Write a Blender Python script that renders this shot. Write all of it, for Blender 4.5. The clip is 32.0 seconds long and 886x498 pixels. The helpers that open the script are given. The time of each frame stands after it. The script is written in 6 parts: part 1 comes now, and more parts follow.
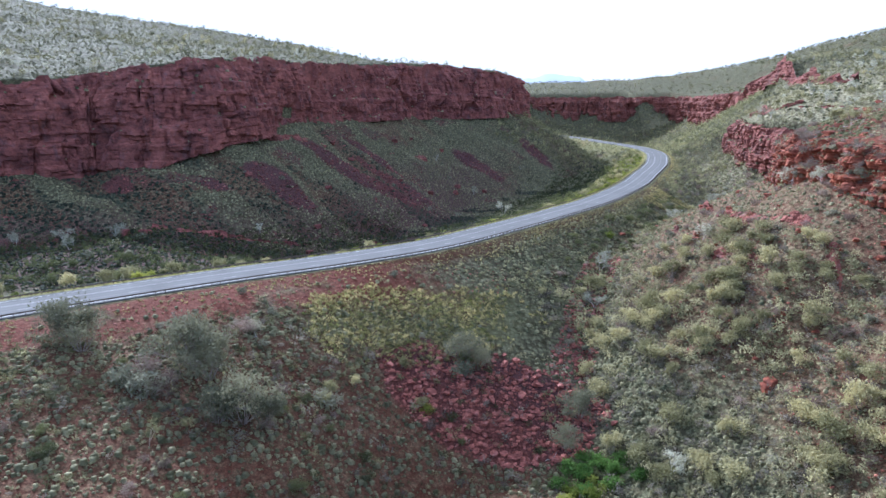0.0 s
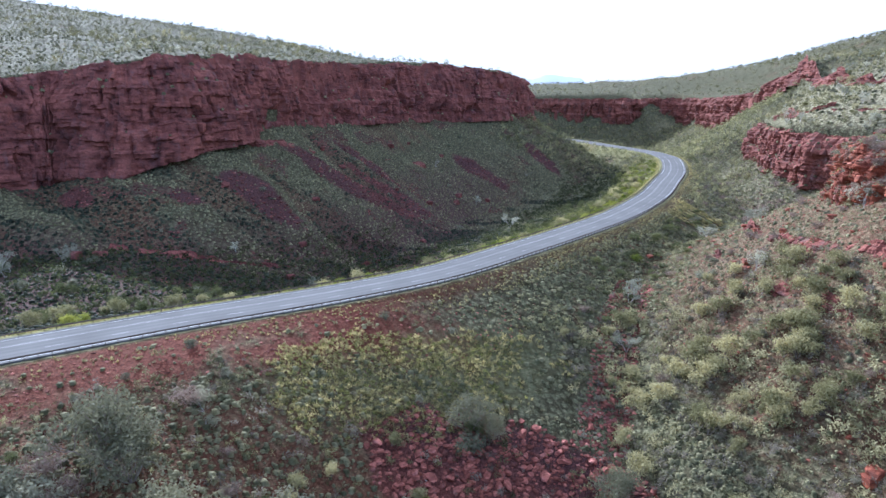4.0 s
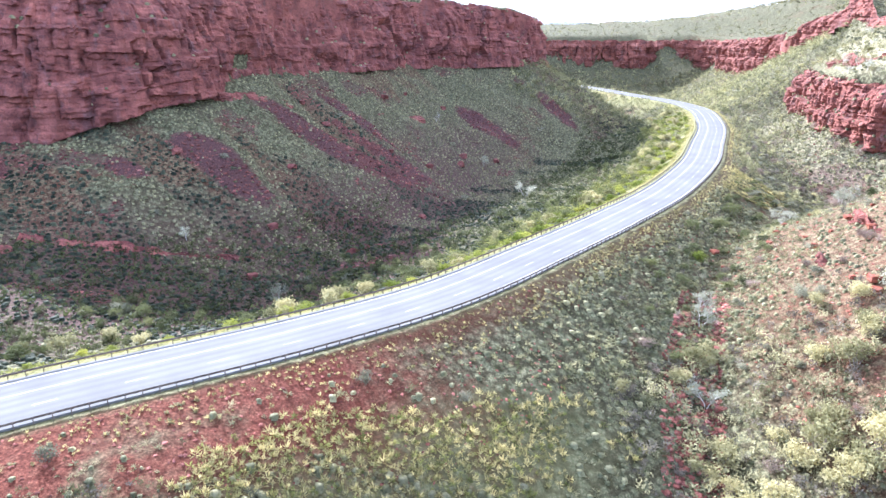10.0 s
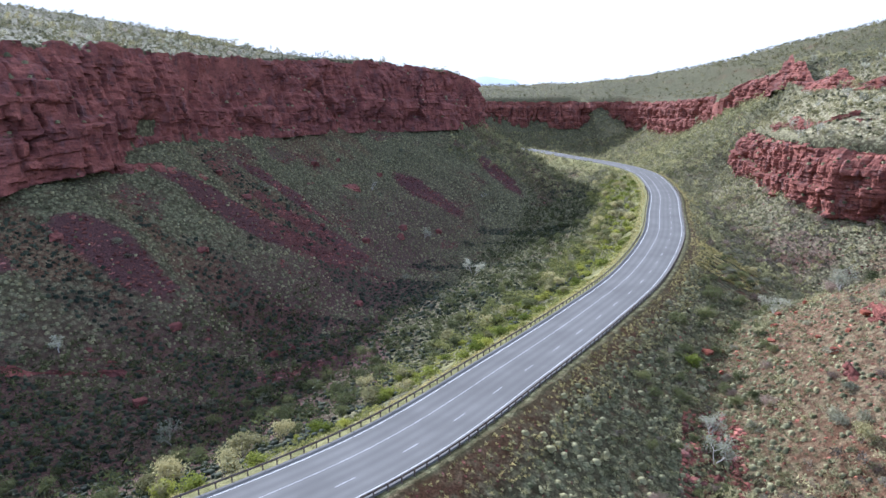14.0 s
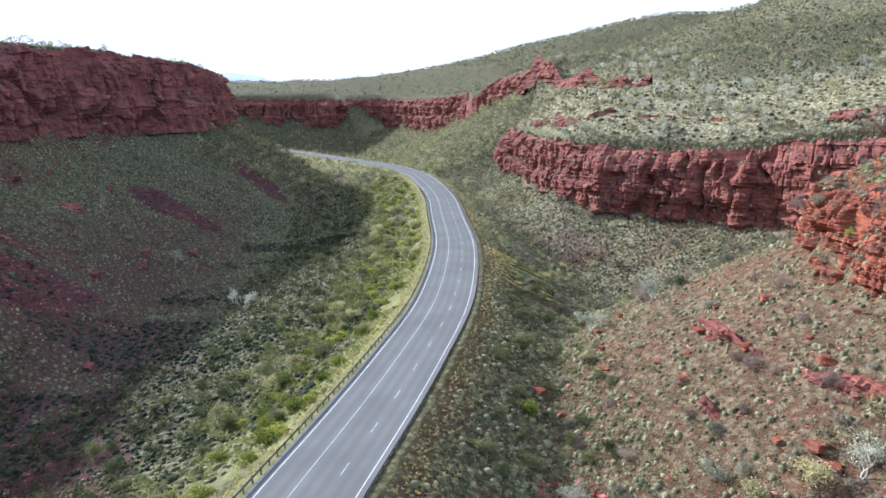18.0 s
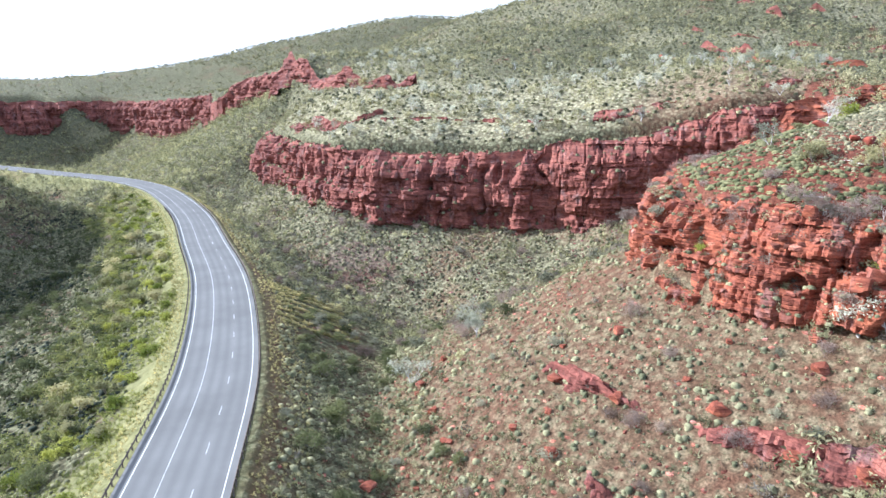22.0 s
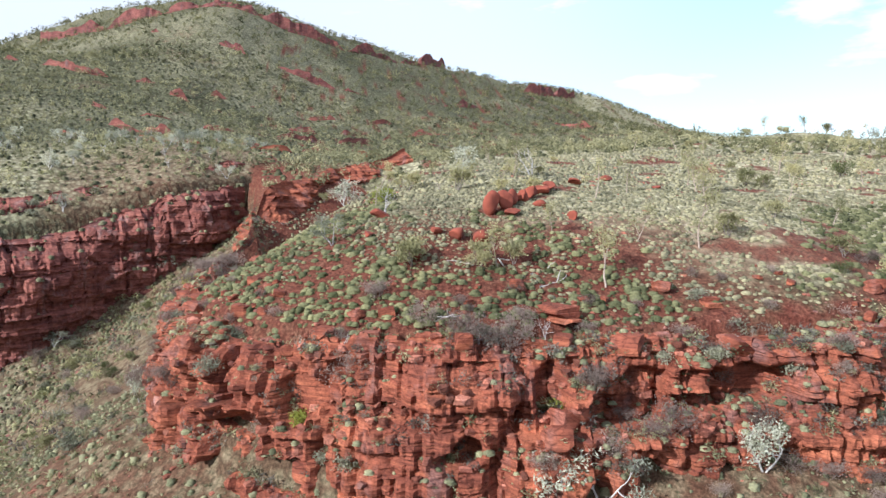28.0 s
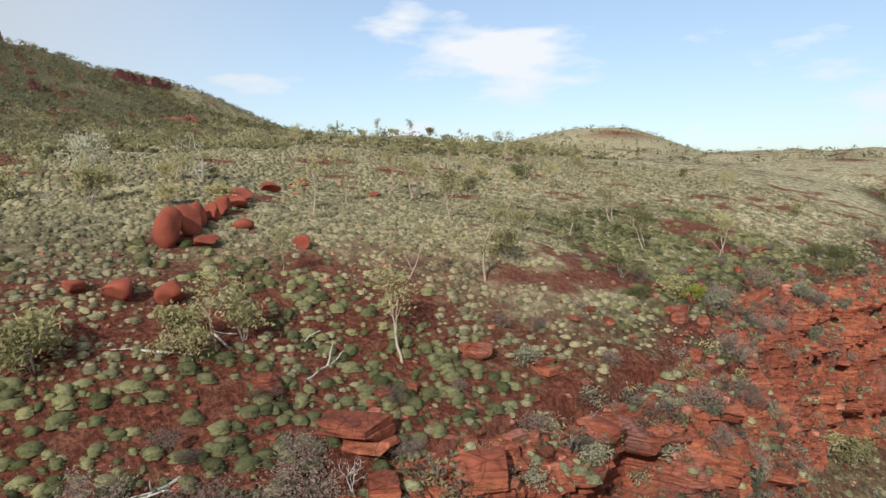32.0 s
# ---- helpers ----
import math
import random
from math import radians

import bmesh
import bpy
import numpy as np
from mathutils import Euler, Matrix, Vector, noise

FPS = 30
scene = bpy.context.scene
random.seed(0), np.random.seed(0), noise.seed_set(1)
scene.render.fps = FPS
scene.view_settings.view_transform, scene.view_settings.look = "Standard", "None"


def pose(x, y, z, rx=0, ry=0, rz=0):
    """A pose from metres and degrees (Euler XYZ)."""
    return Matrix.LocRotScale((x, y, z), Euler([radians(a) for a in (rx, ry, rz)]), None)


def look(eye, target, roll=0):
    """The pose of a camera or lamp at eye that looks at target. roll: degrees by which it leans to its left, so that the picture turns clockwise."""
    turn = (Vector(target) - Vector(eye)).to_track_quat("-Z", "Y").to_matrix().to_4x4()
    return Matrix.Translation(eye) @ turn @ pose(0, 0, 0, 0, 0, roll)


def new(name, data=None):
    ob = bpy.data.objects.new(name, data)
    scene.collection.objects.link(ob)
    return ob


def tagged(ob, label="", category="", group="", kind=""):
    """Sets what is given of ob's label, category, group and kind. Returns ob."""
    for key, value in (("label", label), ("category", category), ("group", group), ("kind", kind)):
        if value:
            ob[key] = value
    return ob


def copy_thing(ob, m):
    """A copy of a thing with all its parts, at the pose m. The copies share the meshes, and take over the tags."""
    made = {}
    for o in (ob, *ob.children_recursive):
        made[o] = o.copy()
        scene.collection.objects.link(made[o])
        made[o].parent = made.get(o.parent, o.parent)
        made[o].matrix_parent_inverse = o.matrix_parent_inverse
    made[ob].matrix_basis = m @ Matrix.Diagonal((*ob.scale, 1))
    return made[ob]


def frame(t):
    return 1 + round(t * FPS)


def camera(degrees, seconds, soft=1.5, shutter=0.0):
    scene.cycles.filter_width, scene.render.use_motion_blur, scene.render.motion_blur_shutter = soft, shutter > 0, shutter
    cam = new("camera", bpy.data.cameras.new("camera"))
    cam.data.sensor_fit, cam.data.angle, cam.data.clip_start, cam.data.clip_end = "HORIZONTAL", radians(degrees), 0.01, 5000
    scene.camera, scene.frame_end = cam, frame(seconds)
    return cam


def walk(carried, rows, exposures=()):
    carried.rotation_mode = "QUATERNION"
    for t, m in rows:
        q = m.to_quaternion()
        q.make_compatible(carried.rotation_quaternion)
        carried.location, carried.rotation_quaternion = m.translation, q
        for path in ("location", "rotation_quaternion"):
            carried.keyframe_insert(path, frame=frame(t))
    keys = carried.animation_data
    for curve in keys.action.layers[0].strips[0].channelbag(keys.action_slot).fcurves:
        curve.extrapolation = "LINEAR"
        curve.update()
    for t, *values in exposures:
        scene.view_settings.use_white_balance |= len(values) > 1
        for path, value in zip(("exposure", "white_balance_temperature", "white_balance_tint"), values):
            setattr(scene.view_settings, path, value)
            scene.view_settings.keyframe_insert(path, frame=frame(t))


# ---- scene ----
cam = camera(66.8, 32.0)
METRES, EYE, TILT, LEAN, TURN = 250.0, 42.4, -13.2, 0.0, 0.0
ROWS = [
    (0.0, 0.0, 0.0, 0.0, 0.0, 0.0, -0.0),
    (0.5, -0.0002, 0.0156, 0.0039, -0.01, 0.04, -0.01),
    (1.0, -0.0005, 0.0303, 0.0076, -0.02, 0.05, 0.0),
    (1.5, -0.0009, 0.0464, 0.0114, -0.05, 0.07, 0.0),
    (2.0, -0.0012, 0.0618, 0.0148, -0.06, 0.1, -0.01),
    (2.5, -0.0015, 0.0774, 0.0183, -0.08, 0.09, -0.02),
    (3.0, -0.0018, 0.0928, 0.0219, -0.09, 0.09, -0.02),
    (3.5, -0.0022, 0.1082, 0.0254, -0.1, 0.09, -0.04),
    (5.5, -0.0039, 0.1707, 0.038, -0.11, 0.09, -0.09),
    (6.0, -0.0046, 0.1877, 0.0419, -0.13, 0.08, -0.09),
    (6.5, -0.0049, 0.2031, 0.0455, -0.11, 0.04, -0.06),
    (7.0, -0.0053, 0.2183, 0.049, -0.1, -1.35, -0.08),
    (7.5, -0.0059, 0.2337, 0.0528, -0.12, -3.1, -0.1),
    (8.0, -0.0063, 0.2484, 0.0565, -0.12, -4.89, -0.1),
    (8.5, -0.0067, 0.2641, 0.0607, -0.13, -6.87, -0.13),
    (9.0, -0.0071, 0.2796, 0.0653, -0.16, -7.86, -0.17),
    (9.5, -0.0074, 0.2949, 0.0699, -0.17, -7.46, -0.18),
    (10.0, -0.0077, 0.3103, 0.0745, -0.18, -4.63, -0.16),
    (10.5, -0.0077, 0.3255, 0.0788, -0.18, -1.43, -0.14),
    (11.0, -0.008, 0.3405, 0.0827, -0.19, 0.17, -0.13),
    (11.5, -0.0082, 0.3547, 0.0865, -0.2, 0.19, -0.12),
    (12.0, -0.0083, 0.3701, 0.0907, -0.57, 0.21, -0.04),
    (12.5, -0.0086, 0.3849, 0.0945, -1.35, 0.24, 0.14),
    (13.0, -0.0089, 0.3997, 0.0984, -2.6, 0.22, 0.39),
    (13.5, -0.0091, 0.4145, 0.1024, -3.97, 0.18, 0.67),
    (15.5, -0.0078, 0.4772, 0.1166, -12.26, -0.11, 2.41),
    (16.0, -0.0068, 0.4928, 0.1202, -15.29, -0.29, 3.09),
    (16.5, -0.0061, 0.5083, 0.1233, -18.07, -0.45, 3.64),
    (17.0, -0.0042, 0.5239, 0.127, -20.49, -0.66, 4.13),
    (17.5, -0.0014, 0.5397, 0.1299, -23.09, -0.87, 4.7),
    (18.0, 0.002, 0.555, 0.1334, -25.7, -1.16, 5.22),
    (18.5, 0.0057, 0.5695, 0.1364, -28.19, -1.38, 5.73),
    (19.0, 0.0103, 0.5851, 0.1398, -30.87, -1.66, 6.23),
    (19.5, 0.0153, 0.5996, 0.1432, -33.44, -2.0, 6.75),
    (20.0, 0.0207, 0.6135, 0.1463, -35.94, -2.33, 7.23),
    (20.5, 0.0267, 0.6279, 0.1493, -38.68, -2.71, 7.72),
    (21.0, 0.034, 0.6416, 0.1521, -41.26, -3.07, 8.22),
    (21.5, 0.0408, 0.6548, 0.1551, -43.93, -3.5, 8.68),
    (22.0, 0.0483, 0.6674, 0.1575, -46.52, -3.65, 9.1),
    (22.5, 0.0571, 0.6805, 0.1606, -49.34, -2.62, 9.56),
    (23.0, 0.0662, 0.6929, 0.1628, -52.22, -1.04, 9.97),
    (23.5, 0.0757, 0.7045, 0.165, -55.1, 0.4, 10.36),
    (24.0, 0.086, 0.7164, 0.1676, -58.53, 1.39, 10.76),
    (24.5, 0.0974, 0.7272, 0.1698, -63.0, 0.64, 11.27),
    (25.0, 0.1079, 0.7373, 0.1722, -68.73, -0.53, 11.85),
    (25.5, 0.1185, 0.7463, 0.1745, -74.22, -1.7, 12.25),
    (26.0, 0.1306, 0.7552, 0.1766, -80.03, -2.97, 12.58),
    (26.5, 0.1428, 0.7629, 0.1786, -84.92, -4.08, 12.77),
    (28.5, 0.1974, 0.7844, 0.185, -99.52, -7.42, 12.65),
    (29.0, 0.2112, 0.787, 0.1863, -103.18, -8.24, 12.58),
    (29.5, 0.2268, 0.789, 0.1874, -107.18, -9.14, 12.36),
    (30.0, 0.2421, 0.7898, 0.1882, -111.04, -9.98, 12.11),
    (30.5, 0.2572, 0.7897, 0.1886, -114.76, -10.76, 11.81),
    (31.0, 0.2733, 0.7883, 0.1888, -119.26, -11.67, 11.35),
    (31.5, 0.2886, 0.786, 0.1887, -124.6, -12.69, 10.77),
    (32.0, 0.3037, 0.7826, 0.1882, -129.77, -13.63, 10.11),
]
EXPOSURES = [(0.0, 0.8, 5000, 14), (6.5, 0.78, 5000, 14), (7.5, 1.05, 5080, 15), (8.5, 1.85, 5200, 17), (9.3, 2.05, 5250, 17), (10.2, 1.95, 5250, 17), (11.0, 1.4, 5200, 17), (12.0, 1.0, 5200, 17), (13.0, 0.88, 5200, 16), (16.0, 0.66, 5300, 13), (19.0, 0.85, 5300, 11),
             (20.5, 1.0, 5250, 11), (22.0, 1.2, 5250, 11), (23.0, 0.9, 5250, 11), (24.0, 0.5, 5300, 11), (26.0, 0.75, 5250, 11), (29.0, 0.22, 5750, 9), (32.0, -0.27, 6250, 9)]
walk(cam, [(t, pose(0, 0, EYE, TILT, LEAN, TURN) @ pose(METRES * x, METRES * y, METRES * z, 90 + pitch, roll, yaw)) for t, x, y, z, yaw, pitch, roll in ROWS], EXPOSURES)

# ---- world, sun ----
SUN_AZ, SUN_EL = -32.0, 29.0      # degrees clockwise from +y, and above the horizon
world = bpy.data.worlds.new("sky")
scene.world = world
world.use_nodes = True
wn, wl = world.node_tree.nodes, world.node_tree.links
wn.clear()
sky = wn.new("ShaderNodeTexSky")
sky.sky_type, sky.sun_disc = "NISHITA", False
sky.sun_elevation, sky.sun_rotation = radians(SUN_EL), radians(SUN_AZ)
sky.air_density, sky.dust_density, sky.ozone_density = 1.0, 1.2, 1.5
coord = wn.new("ShaderNodeTexCoord")
squash = wn.new("ShaderNodeMapping")
squash.inputs["Scale"].default_value = (2.6, 2.6, 9.0)
squash.inputs["Location"].default_value = (0.35, 0.1, 0.0)
puffs = wn.new("ShaderNodeTexNoise")
puffs.inputs["Scale"].default_value, puffs.inputs["Detail"].default_value, puffs.inputs["Roughness"].default_value = 1.6, 7.0, 0.55
cut = wn.new("ShaderNodeValToRGB")
cut.color_ramp.elements[0].position, cut.color_ramp.elements[1].position = 0.50, 0.66
cloud = wn.new("ShaderNodeMixRGB")
back = wn.new("ShaderNodeBackground")
back.inputs["Strength"].default_value = 0.068
out = wn.new("ShaderNodeOutputWorld")
wl.new(coord.outputs["Generated"], squash.inputs["Vector"])
wl.new(squash.outputs["Vector"], puffs.inputs["Vector"])
wl.new(puffs.outputs["Fac"], cut.inputs["Fac"])
part = wn.new("ShaderNodeSeparateXYZ")
haze = wn.new("ShaderNodeMapRange")
haze.interpolation_type = "SMOOTHSTEP"
haze.inputs["From Min"].default_value, haze.inputs["From Max"].default_value, haze.inputs["To Min"].default_value = -0.55, 0.15, 0.2
both = wn.new("ShaderNodeMath")
both.operation = "MAXIMUM"
wl.new(coord.outputs["Generated"], part.inputs["Vector"])
wl.new(part.outputs["Y"], haze.inputs["Value"])
wl.new(haze.outputs["Result"], both.inputs[0])
wl.new(cut.outputs["Color"], both.inputs[1])
wl.new(both.outputs["Value"], cloud.inputs["Fac"])
clear = wn.new("ShaderNodeMixRGB")
clear.blend_type = "MULTIPLY"
clear.inputs["Fac"].default_value, clear.inputs["Color2"].default_value = 1.0, (2.55, 2.6, 2.65, 1)
wl.new(sky.outputs["Color"], clear.inputs["Color1"])
wl.new(clear.outputs["Color"], cloud.inputs["Color1"])
white = wn.new("ShaderNodeMixRGB")
white.inputs["Color1"].default_value, white.inputs["Color2"].default_value = (17.5, 17.8, 18.3, 1), (10.6, 10.7, 10.9, 1)
wl.new(haze.outputs["Result"], white.inputs["Fac"])
wl.new(white.outputs["Color"], cloud.inputs["Color2"])
wl.new(cloud.outputs["Color"], back.inputs["Color"])
wl.new(back.outputs["Background"], out.inputs["Surface"])

sun = new("sun", bpy.data.lights.new("sun", "SUN"))
sun.data.energy, sun.data.angle, sun.data.color = 5.7, radians(1.0), (1.0, 0.95, 0.88)
ce = math.cos(radians(SUN_EL))
to_sun = Vector((math.sin(radians(SUN_AZ)) * ce, math.cos(radians(SUN_AZ)) * ce, math.sin(radians(SUN_EL))))
sun.matrix_world = look(to_sun * 300, (0, 0, 0))

# ---- materials ----
def material(name, rough=0.9, spec=0.25):
    m = bpy.data.materials.new(name)
    m.use_nodes = True
    b = m.node_tree.nodes["Principled BSDF"]
    b.inputs["Roughness"].default_value = rough
    b.inputs["Specular IOR Level"].default_value = spec
    return m, m.node_tree.nodes, m.node_tree.links, b


def noise_node(n, l, scale, detail=4.0, rough=0.55, stretch=(1, 1, 1)):
    c = n.new("ShaderNodeTexCoord")
    mp = n.new("ShaderNodeMapping")
    mp.inputs["Scale"].default_value = stretch
    t = n.new("ShaderNodeTexNoise")
    t.inputs["Scale"].default_value, t.inputs["Detail"].default_value, t.inputs["Roughness"].default_value = scale, detail, rough
    l.new(c.outputs["Object"], mp.inputs["Vector"])
    l.new(mp.outputs["Vector"], t.inputs["Vector"])
    return t.outputs["Fac"]


def ramp(n, l, fac, stops):
    r = n.new("ShaderNodeValToRGB")
    e = r.color_ramp.elements
    while len(e) < len(stops):
        e.new(0.5)
    for k, (p, c) in zip(e, stops):
        k.position, k.color = p, (*c, 1) if len(c) == 3 else c
    l.new(fac, r.inputs["Fac"])
    return r.outputs["Color"]


def mix(n, l, fac, a, b, how="MIX"):
    x = n.new("ShaderNodeMixRGB")
    x.blend_type = how
    for sock, v in (("Fac", fac), ("Color1", a), ("Color2", b)):
        if isinstance(v, (int, float)):
            x.inputs[sock].default_value = v
        elif isinstance(v, tuple):
            x.inputs[sock].default_value = (*v, 1)
        else:
            l.new(v, x.inputs[sock])
    return x.outputs["Color"]


def bump(n, l, b, height, strength, distance):
    k = n.new("ShaderNodeBump")
    k.inputs["Strength"].default_value, k.inputs["Distance"].default_value = strength, distance
    l.new(height, k.inputs["Height"])
    l.new(k.outputs["Normal"], b.inputs["Normal"])


def attr(n, name):
    a = n.new("ShaderNodeAttribute")
    a.attribute_name = name
    return a.outputs["Fac"]


def rock_material(name, light, mid, dark, patina, bands=1.6, loose=False):
    m, n, l, b = material(name, 0.88, 0.2)
    big = noise_node(n, l, 0.11, 5, 0.6)
    fine = noise_node(n, l, 2.2, 6, 0.7)
    strata = noise_node(n, l, 1.0, 5, 0.7, (0.12, 0.12, bands))
    thin = noise_node(n, l, 1.0, 3, 0.6, (0.25, 0.25, bands * 4.5))
    stain = noise_node(n, l, 0.32, 5, 0.65, (1, 1, 0.45))
    col = ramp(n, l, big, [(0.3, dark), (0.48, mid), (0.7, light)])
    col = mix(n, l, 0.5, col, ramp(n, l, strata, [(0.34, dark), (0.5, mid), (0.62, light)]))
    col = mix(n, l, ramp(n, l, stain, [(0.54, (0, 0, 0)), (0.68, (0.65, 0.65, 0.65))]), col, patina)
    col = mix(n, l, 0.55, col, ramp(n, l, thin, [(0.36, (0.35, 0.35, 0.35)), (0.46, (1, 1, 1)), (0.7, (1.15, 1.15, 1.15))]), "MULTIPLY")
    col = mix(n, l, 0.45, col, ramp(n, l, fine, [(0.32, (0.15, 0.15, 0.15)), (0.68, (1.4, 1.4, 1.4))]), "MULTIPLY")
    c = n.new("ShaderNodeTexCoord")
    for size, width, depth in ((0.55, 0.03, 0.5), (1.9, 0.05, 0.5)):
        mp = n.new("ShaderNodeMapping")
        mp.inputs["Scale"].default_value = (size, size, size * 1.9)
        crack = n.new("ShaderNodeTexVoronoi")
        crack.feature = "DISTANCE_TO_EDGE"
        crack.inputs["Scale"].default_value = 1.0
        l.new(c.outputs["Object"], mp.inputs["Vector"])
        l.new(mp.outputs["Vector"], crack.inputs["Vector"])
        col = mix(n, l, depth, col, ramp(n, l, crack.outputs["Distance"], [(0.0, (0.15, 0.13, 0.13)), (width, (1, 1, 1))]), "MULTIPLY")
    if loose:
        isl = n.new("ShaderNodeNewGeometry").outputs["Random Per Island"]
        col = mix(n, l, 1.0, col, ramp(n, l, isl, [(0.0, (0.45, 0.42, 0.42)), (0.7, (1.1, 1.05, 1.05)), (1.0, (1.7, 1.75, 1.8))]), "MULTIPLY")
    l.new(col, b.inputs["Base Color"])
    bump(n, l, b, mix(n, l, 0.5, fine, thin), 0.9, 0.3)
    return m


ROCK_WEST = rock_material("rock_west", (0.37, 0.138, 0.105), (0.22, 0.075, 0.062), (0.075, 0.03, 0.028), (0.18, 0.10, 0.10), 0.22)
ROCK_NOSE = rock_material("rock_nose", (0.48, 0.16, 0.08), (0.28, 0.082, 0.046), (0.065, 0.022, 0.017), (0.22, 0.125, 0.108), 1.4)
ROCK_BROW = rock_material("rock_brow", (0.37, 0.142, 0.10), (0.215, 0.07, 0.052), (0.06, 0.024, 0.021), (0.23, 0.155, 0.14), 0.9)


def ground_material():
    m, n, l, b = material("red_ground", 0.95, 0.1)
    big = noise_node(n, l, 0.035, 5)
    mid = noise_node(n, l, 0.35, 5, 0.6)
    fine = noise_node(n, l, 3.0, 5, 0.7)
    soil = ramp(n, l, fine, [(0.3, (0.035, 0.011, 0.008)), (0.5, (0.125, 0.034, 0.022)), (0.7, (0.25, 0.088, 0.056))])
    grass = ramp(n, l, fine, [(0.3, (0.035, 0.04, 0.022)), (0.5, (0.12, 0.122, 0.066)), (0.7, (0.27, 0.255, 0.155))])
    c = n.new("ShaderNodeTexCoord")
    warp = n.new("ShaderNodeMixRGB")
    warp.blend_type, warp.inputs["Fac"].default_value = "ADD", 0.12
    wob = n.new("ShaderNodeTexNoise")
    wob.inputs["Scale"].default_value = 1.3
    l.new(c.outputs["Object"], wob.inputs["Vector"])
    l.new(c.outputs["Object"], warp.inputs["Color1"])
    l.new(wob.outputs["Color"], warp.inputs["Color2"])
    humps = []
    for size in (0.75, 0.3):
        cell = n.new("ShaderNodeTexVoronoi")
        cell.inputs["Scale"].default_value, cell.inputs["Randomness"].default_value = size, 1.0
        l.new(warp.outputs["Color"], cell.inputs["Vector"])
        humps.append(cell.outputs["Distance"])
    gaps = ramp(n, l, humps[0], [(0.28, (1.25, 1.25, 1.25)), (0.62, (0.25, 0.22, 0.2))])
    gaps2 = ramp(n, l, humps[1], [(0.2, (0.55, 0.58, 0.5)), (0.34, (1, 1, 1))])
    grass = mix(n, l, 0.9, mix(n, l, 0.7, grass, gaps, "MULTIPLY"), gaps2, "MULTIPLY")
    cover = mix(n, l, 0.5, big, mid)
    fac = ramp(n, l, cover, [(0.30, (0.3, 0.3, 0.3)), (0.44, (0.95, 0.95, 0.95))])
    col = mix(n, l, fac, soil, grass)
    col = mix(n, l, attr(n, "verge"), col, ramp(n, l, mid, [(0.3, (0.11, 0.11, 0.042)), (0.7, (0.26, 0.24, 0.11))]))
    col = mix(n, l, attr(n, "scree"), col, ramp(n, l, fine, [(0.32, (0.025, 0.013, 0.013)), (0.5, (0.07, 0.034, 0.033)), (0.7, (0.16, 0.085, 0.08))]))
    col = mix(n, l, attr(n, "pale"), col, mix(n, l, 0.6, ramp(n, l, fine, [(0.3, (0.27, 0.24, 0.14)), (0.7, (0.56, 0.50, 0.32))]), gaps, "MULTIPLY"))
    col = mix(n, l, attr(n, "bare"), col, soil)
    l.new(col, b.inputs["Base Color"])
    cells = n.new("ShaderNodeTexVoronoi")
    cells.inputs["Scale"].default_value = 0.9
    l.new(c.outputs["Object"], cells.inputs["Vector"])
    bump(n, l, b, mix(n, l, 0.5, cells.outputs["Distance"], fine), 0.9, 0.5)
    return m


GROUND = ground_material()


def leaf_material(name, a, c, joined=False):
    """Leaves and blades; joined: many plants in one mesh, each with a tint of its own."""
    m, n, l, b = material(name, 0.75, 0.15)
    isl = n.new("ShaderNodeNewGeometry").outputs["Random Per Island"]
    own = attr(n, "tint") if joined else n.new("ShaderNodeObjectInfo").outputs["Random"]
    col = mix(n, l, 0.65, ramp(n, l, isl, [(0.0, a), (1.0, c)]), ramp(n, l, own, [(0.0, a), (1.0, c)]))
    col = mix(n, l, 1.0, col, ramp(n, l, own, [(0.0, (0.62, 0.64, 0.62)), (0.5, (0.95, 0.95, 0.95)), (1.0, (1.15, 1.13, 1.08))]), "MULTIPLY")
    patch = noise_node(n, l, 0.06, 3)
    if joined:
        col = mix(n, l, 0.6, col, ramp(n, l, patch, [(0.35, (0.65, 0.65, 0.65)), (0.65, (1.2, 1.17, 1.1))]), "MULTIPLY")
    if joined:
        fuzz = noise_node(n, l, 5.0, 3, 0.7)
        col = mix(n, l, 0.7, col, ramp(n, l, fuzz, [(0.3, (0.45, 0.45, 0.42)), (0.7, (1.3, 1.3, 1.3))]), "MULTIPLY")
    l.new(col, b.inputs["Base Color"])
    glow = n.new("ShaderNodeBsdfTranslucent")
    l.new(col, glow.inputs["Color"])
    both = n.new("ShaderNodeMixShader")
    both.inputs["Fac"].default_value = 0.35
    l.new(b.outputs["BSDF"], both.inputs[1])
    l.new(glow.outputs["BSDF"], both.inputs[2])
    l.new(both.outputs["Shader"], n["Material Output"].inputs["Surface"])
    return m


SPINIFEX = leaf_material("spinifex", (0.175, 0.172, 0.092), (0.36, 0.335, 0.20), True)
# darker copy of the spinifex; part of the darkening is painted cloud shade
SPINIFEX_HILL = leaf_material("hill_spinifex", (0.095, 0.098, 0.052), (0.25, 0.235, 0.13), True)
SPINIFEX_GREEN = leaf_material("green_spinifex", (0.125, 0.135, 0.058), (0.32, 0.305, 0.16), True)
SPINIFEX_DRY = leaf_material("spinifex_dry", (0.29, 0.265, 0.155), (0.44, 0.40, 0.255), True)
SPINIFEX_BLUE = leaf_material("spinifex_blue", (0.20, 0.205, 0.11), (0.45, 0.425, 0.255), True)
# dark green tufts, colour deepened further to stand in for the west slope's shade
SPINIFEX_SHADED = leaf_material("spinifex_shaded", (0.03, 0.042, 0.03), (0.105, 0.118, 0.078), True)
GRASS_GREEN = leaf_material("green_grass", (0.17, 0.20, 0.055), (0.42, 0.41, 0.145), True)
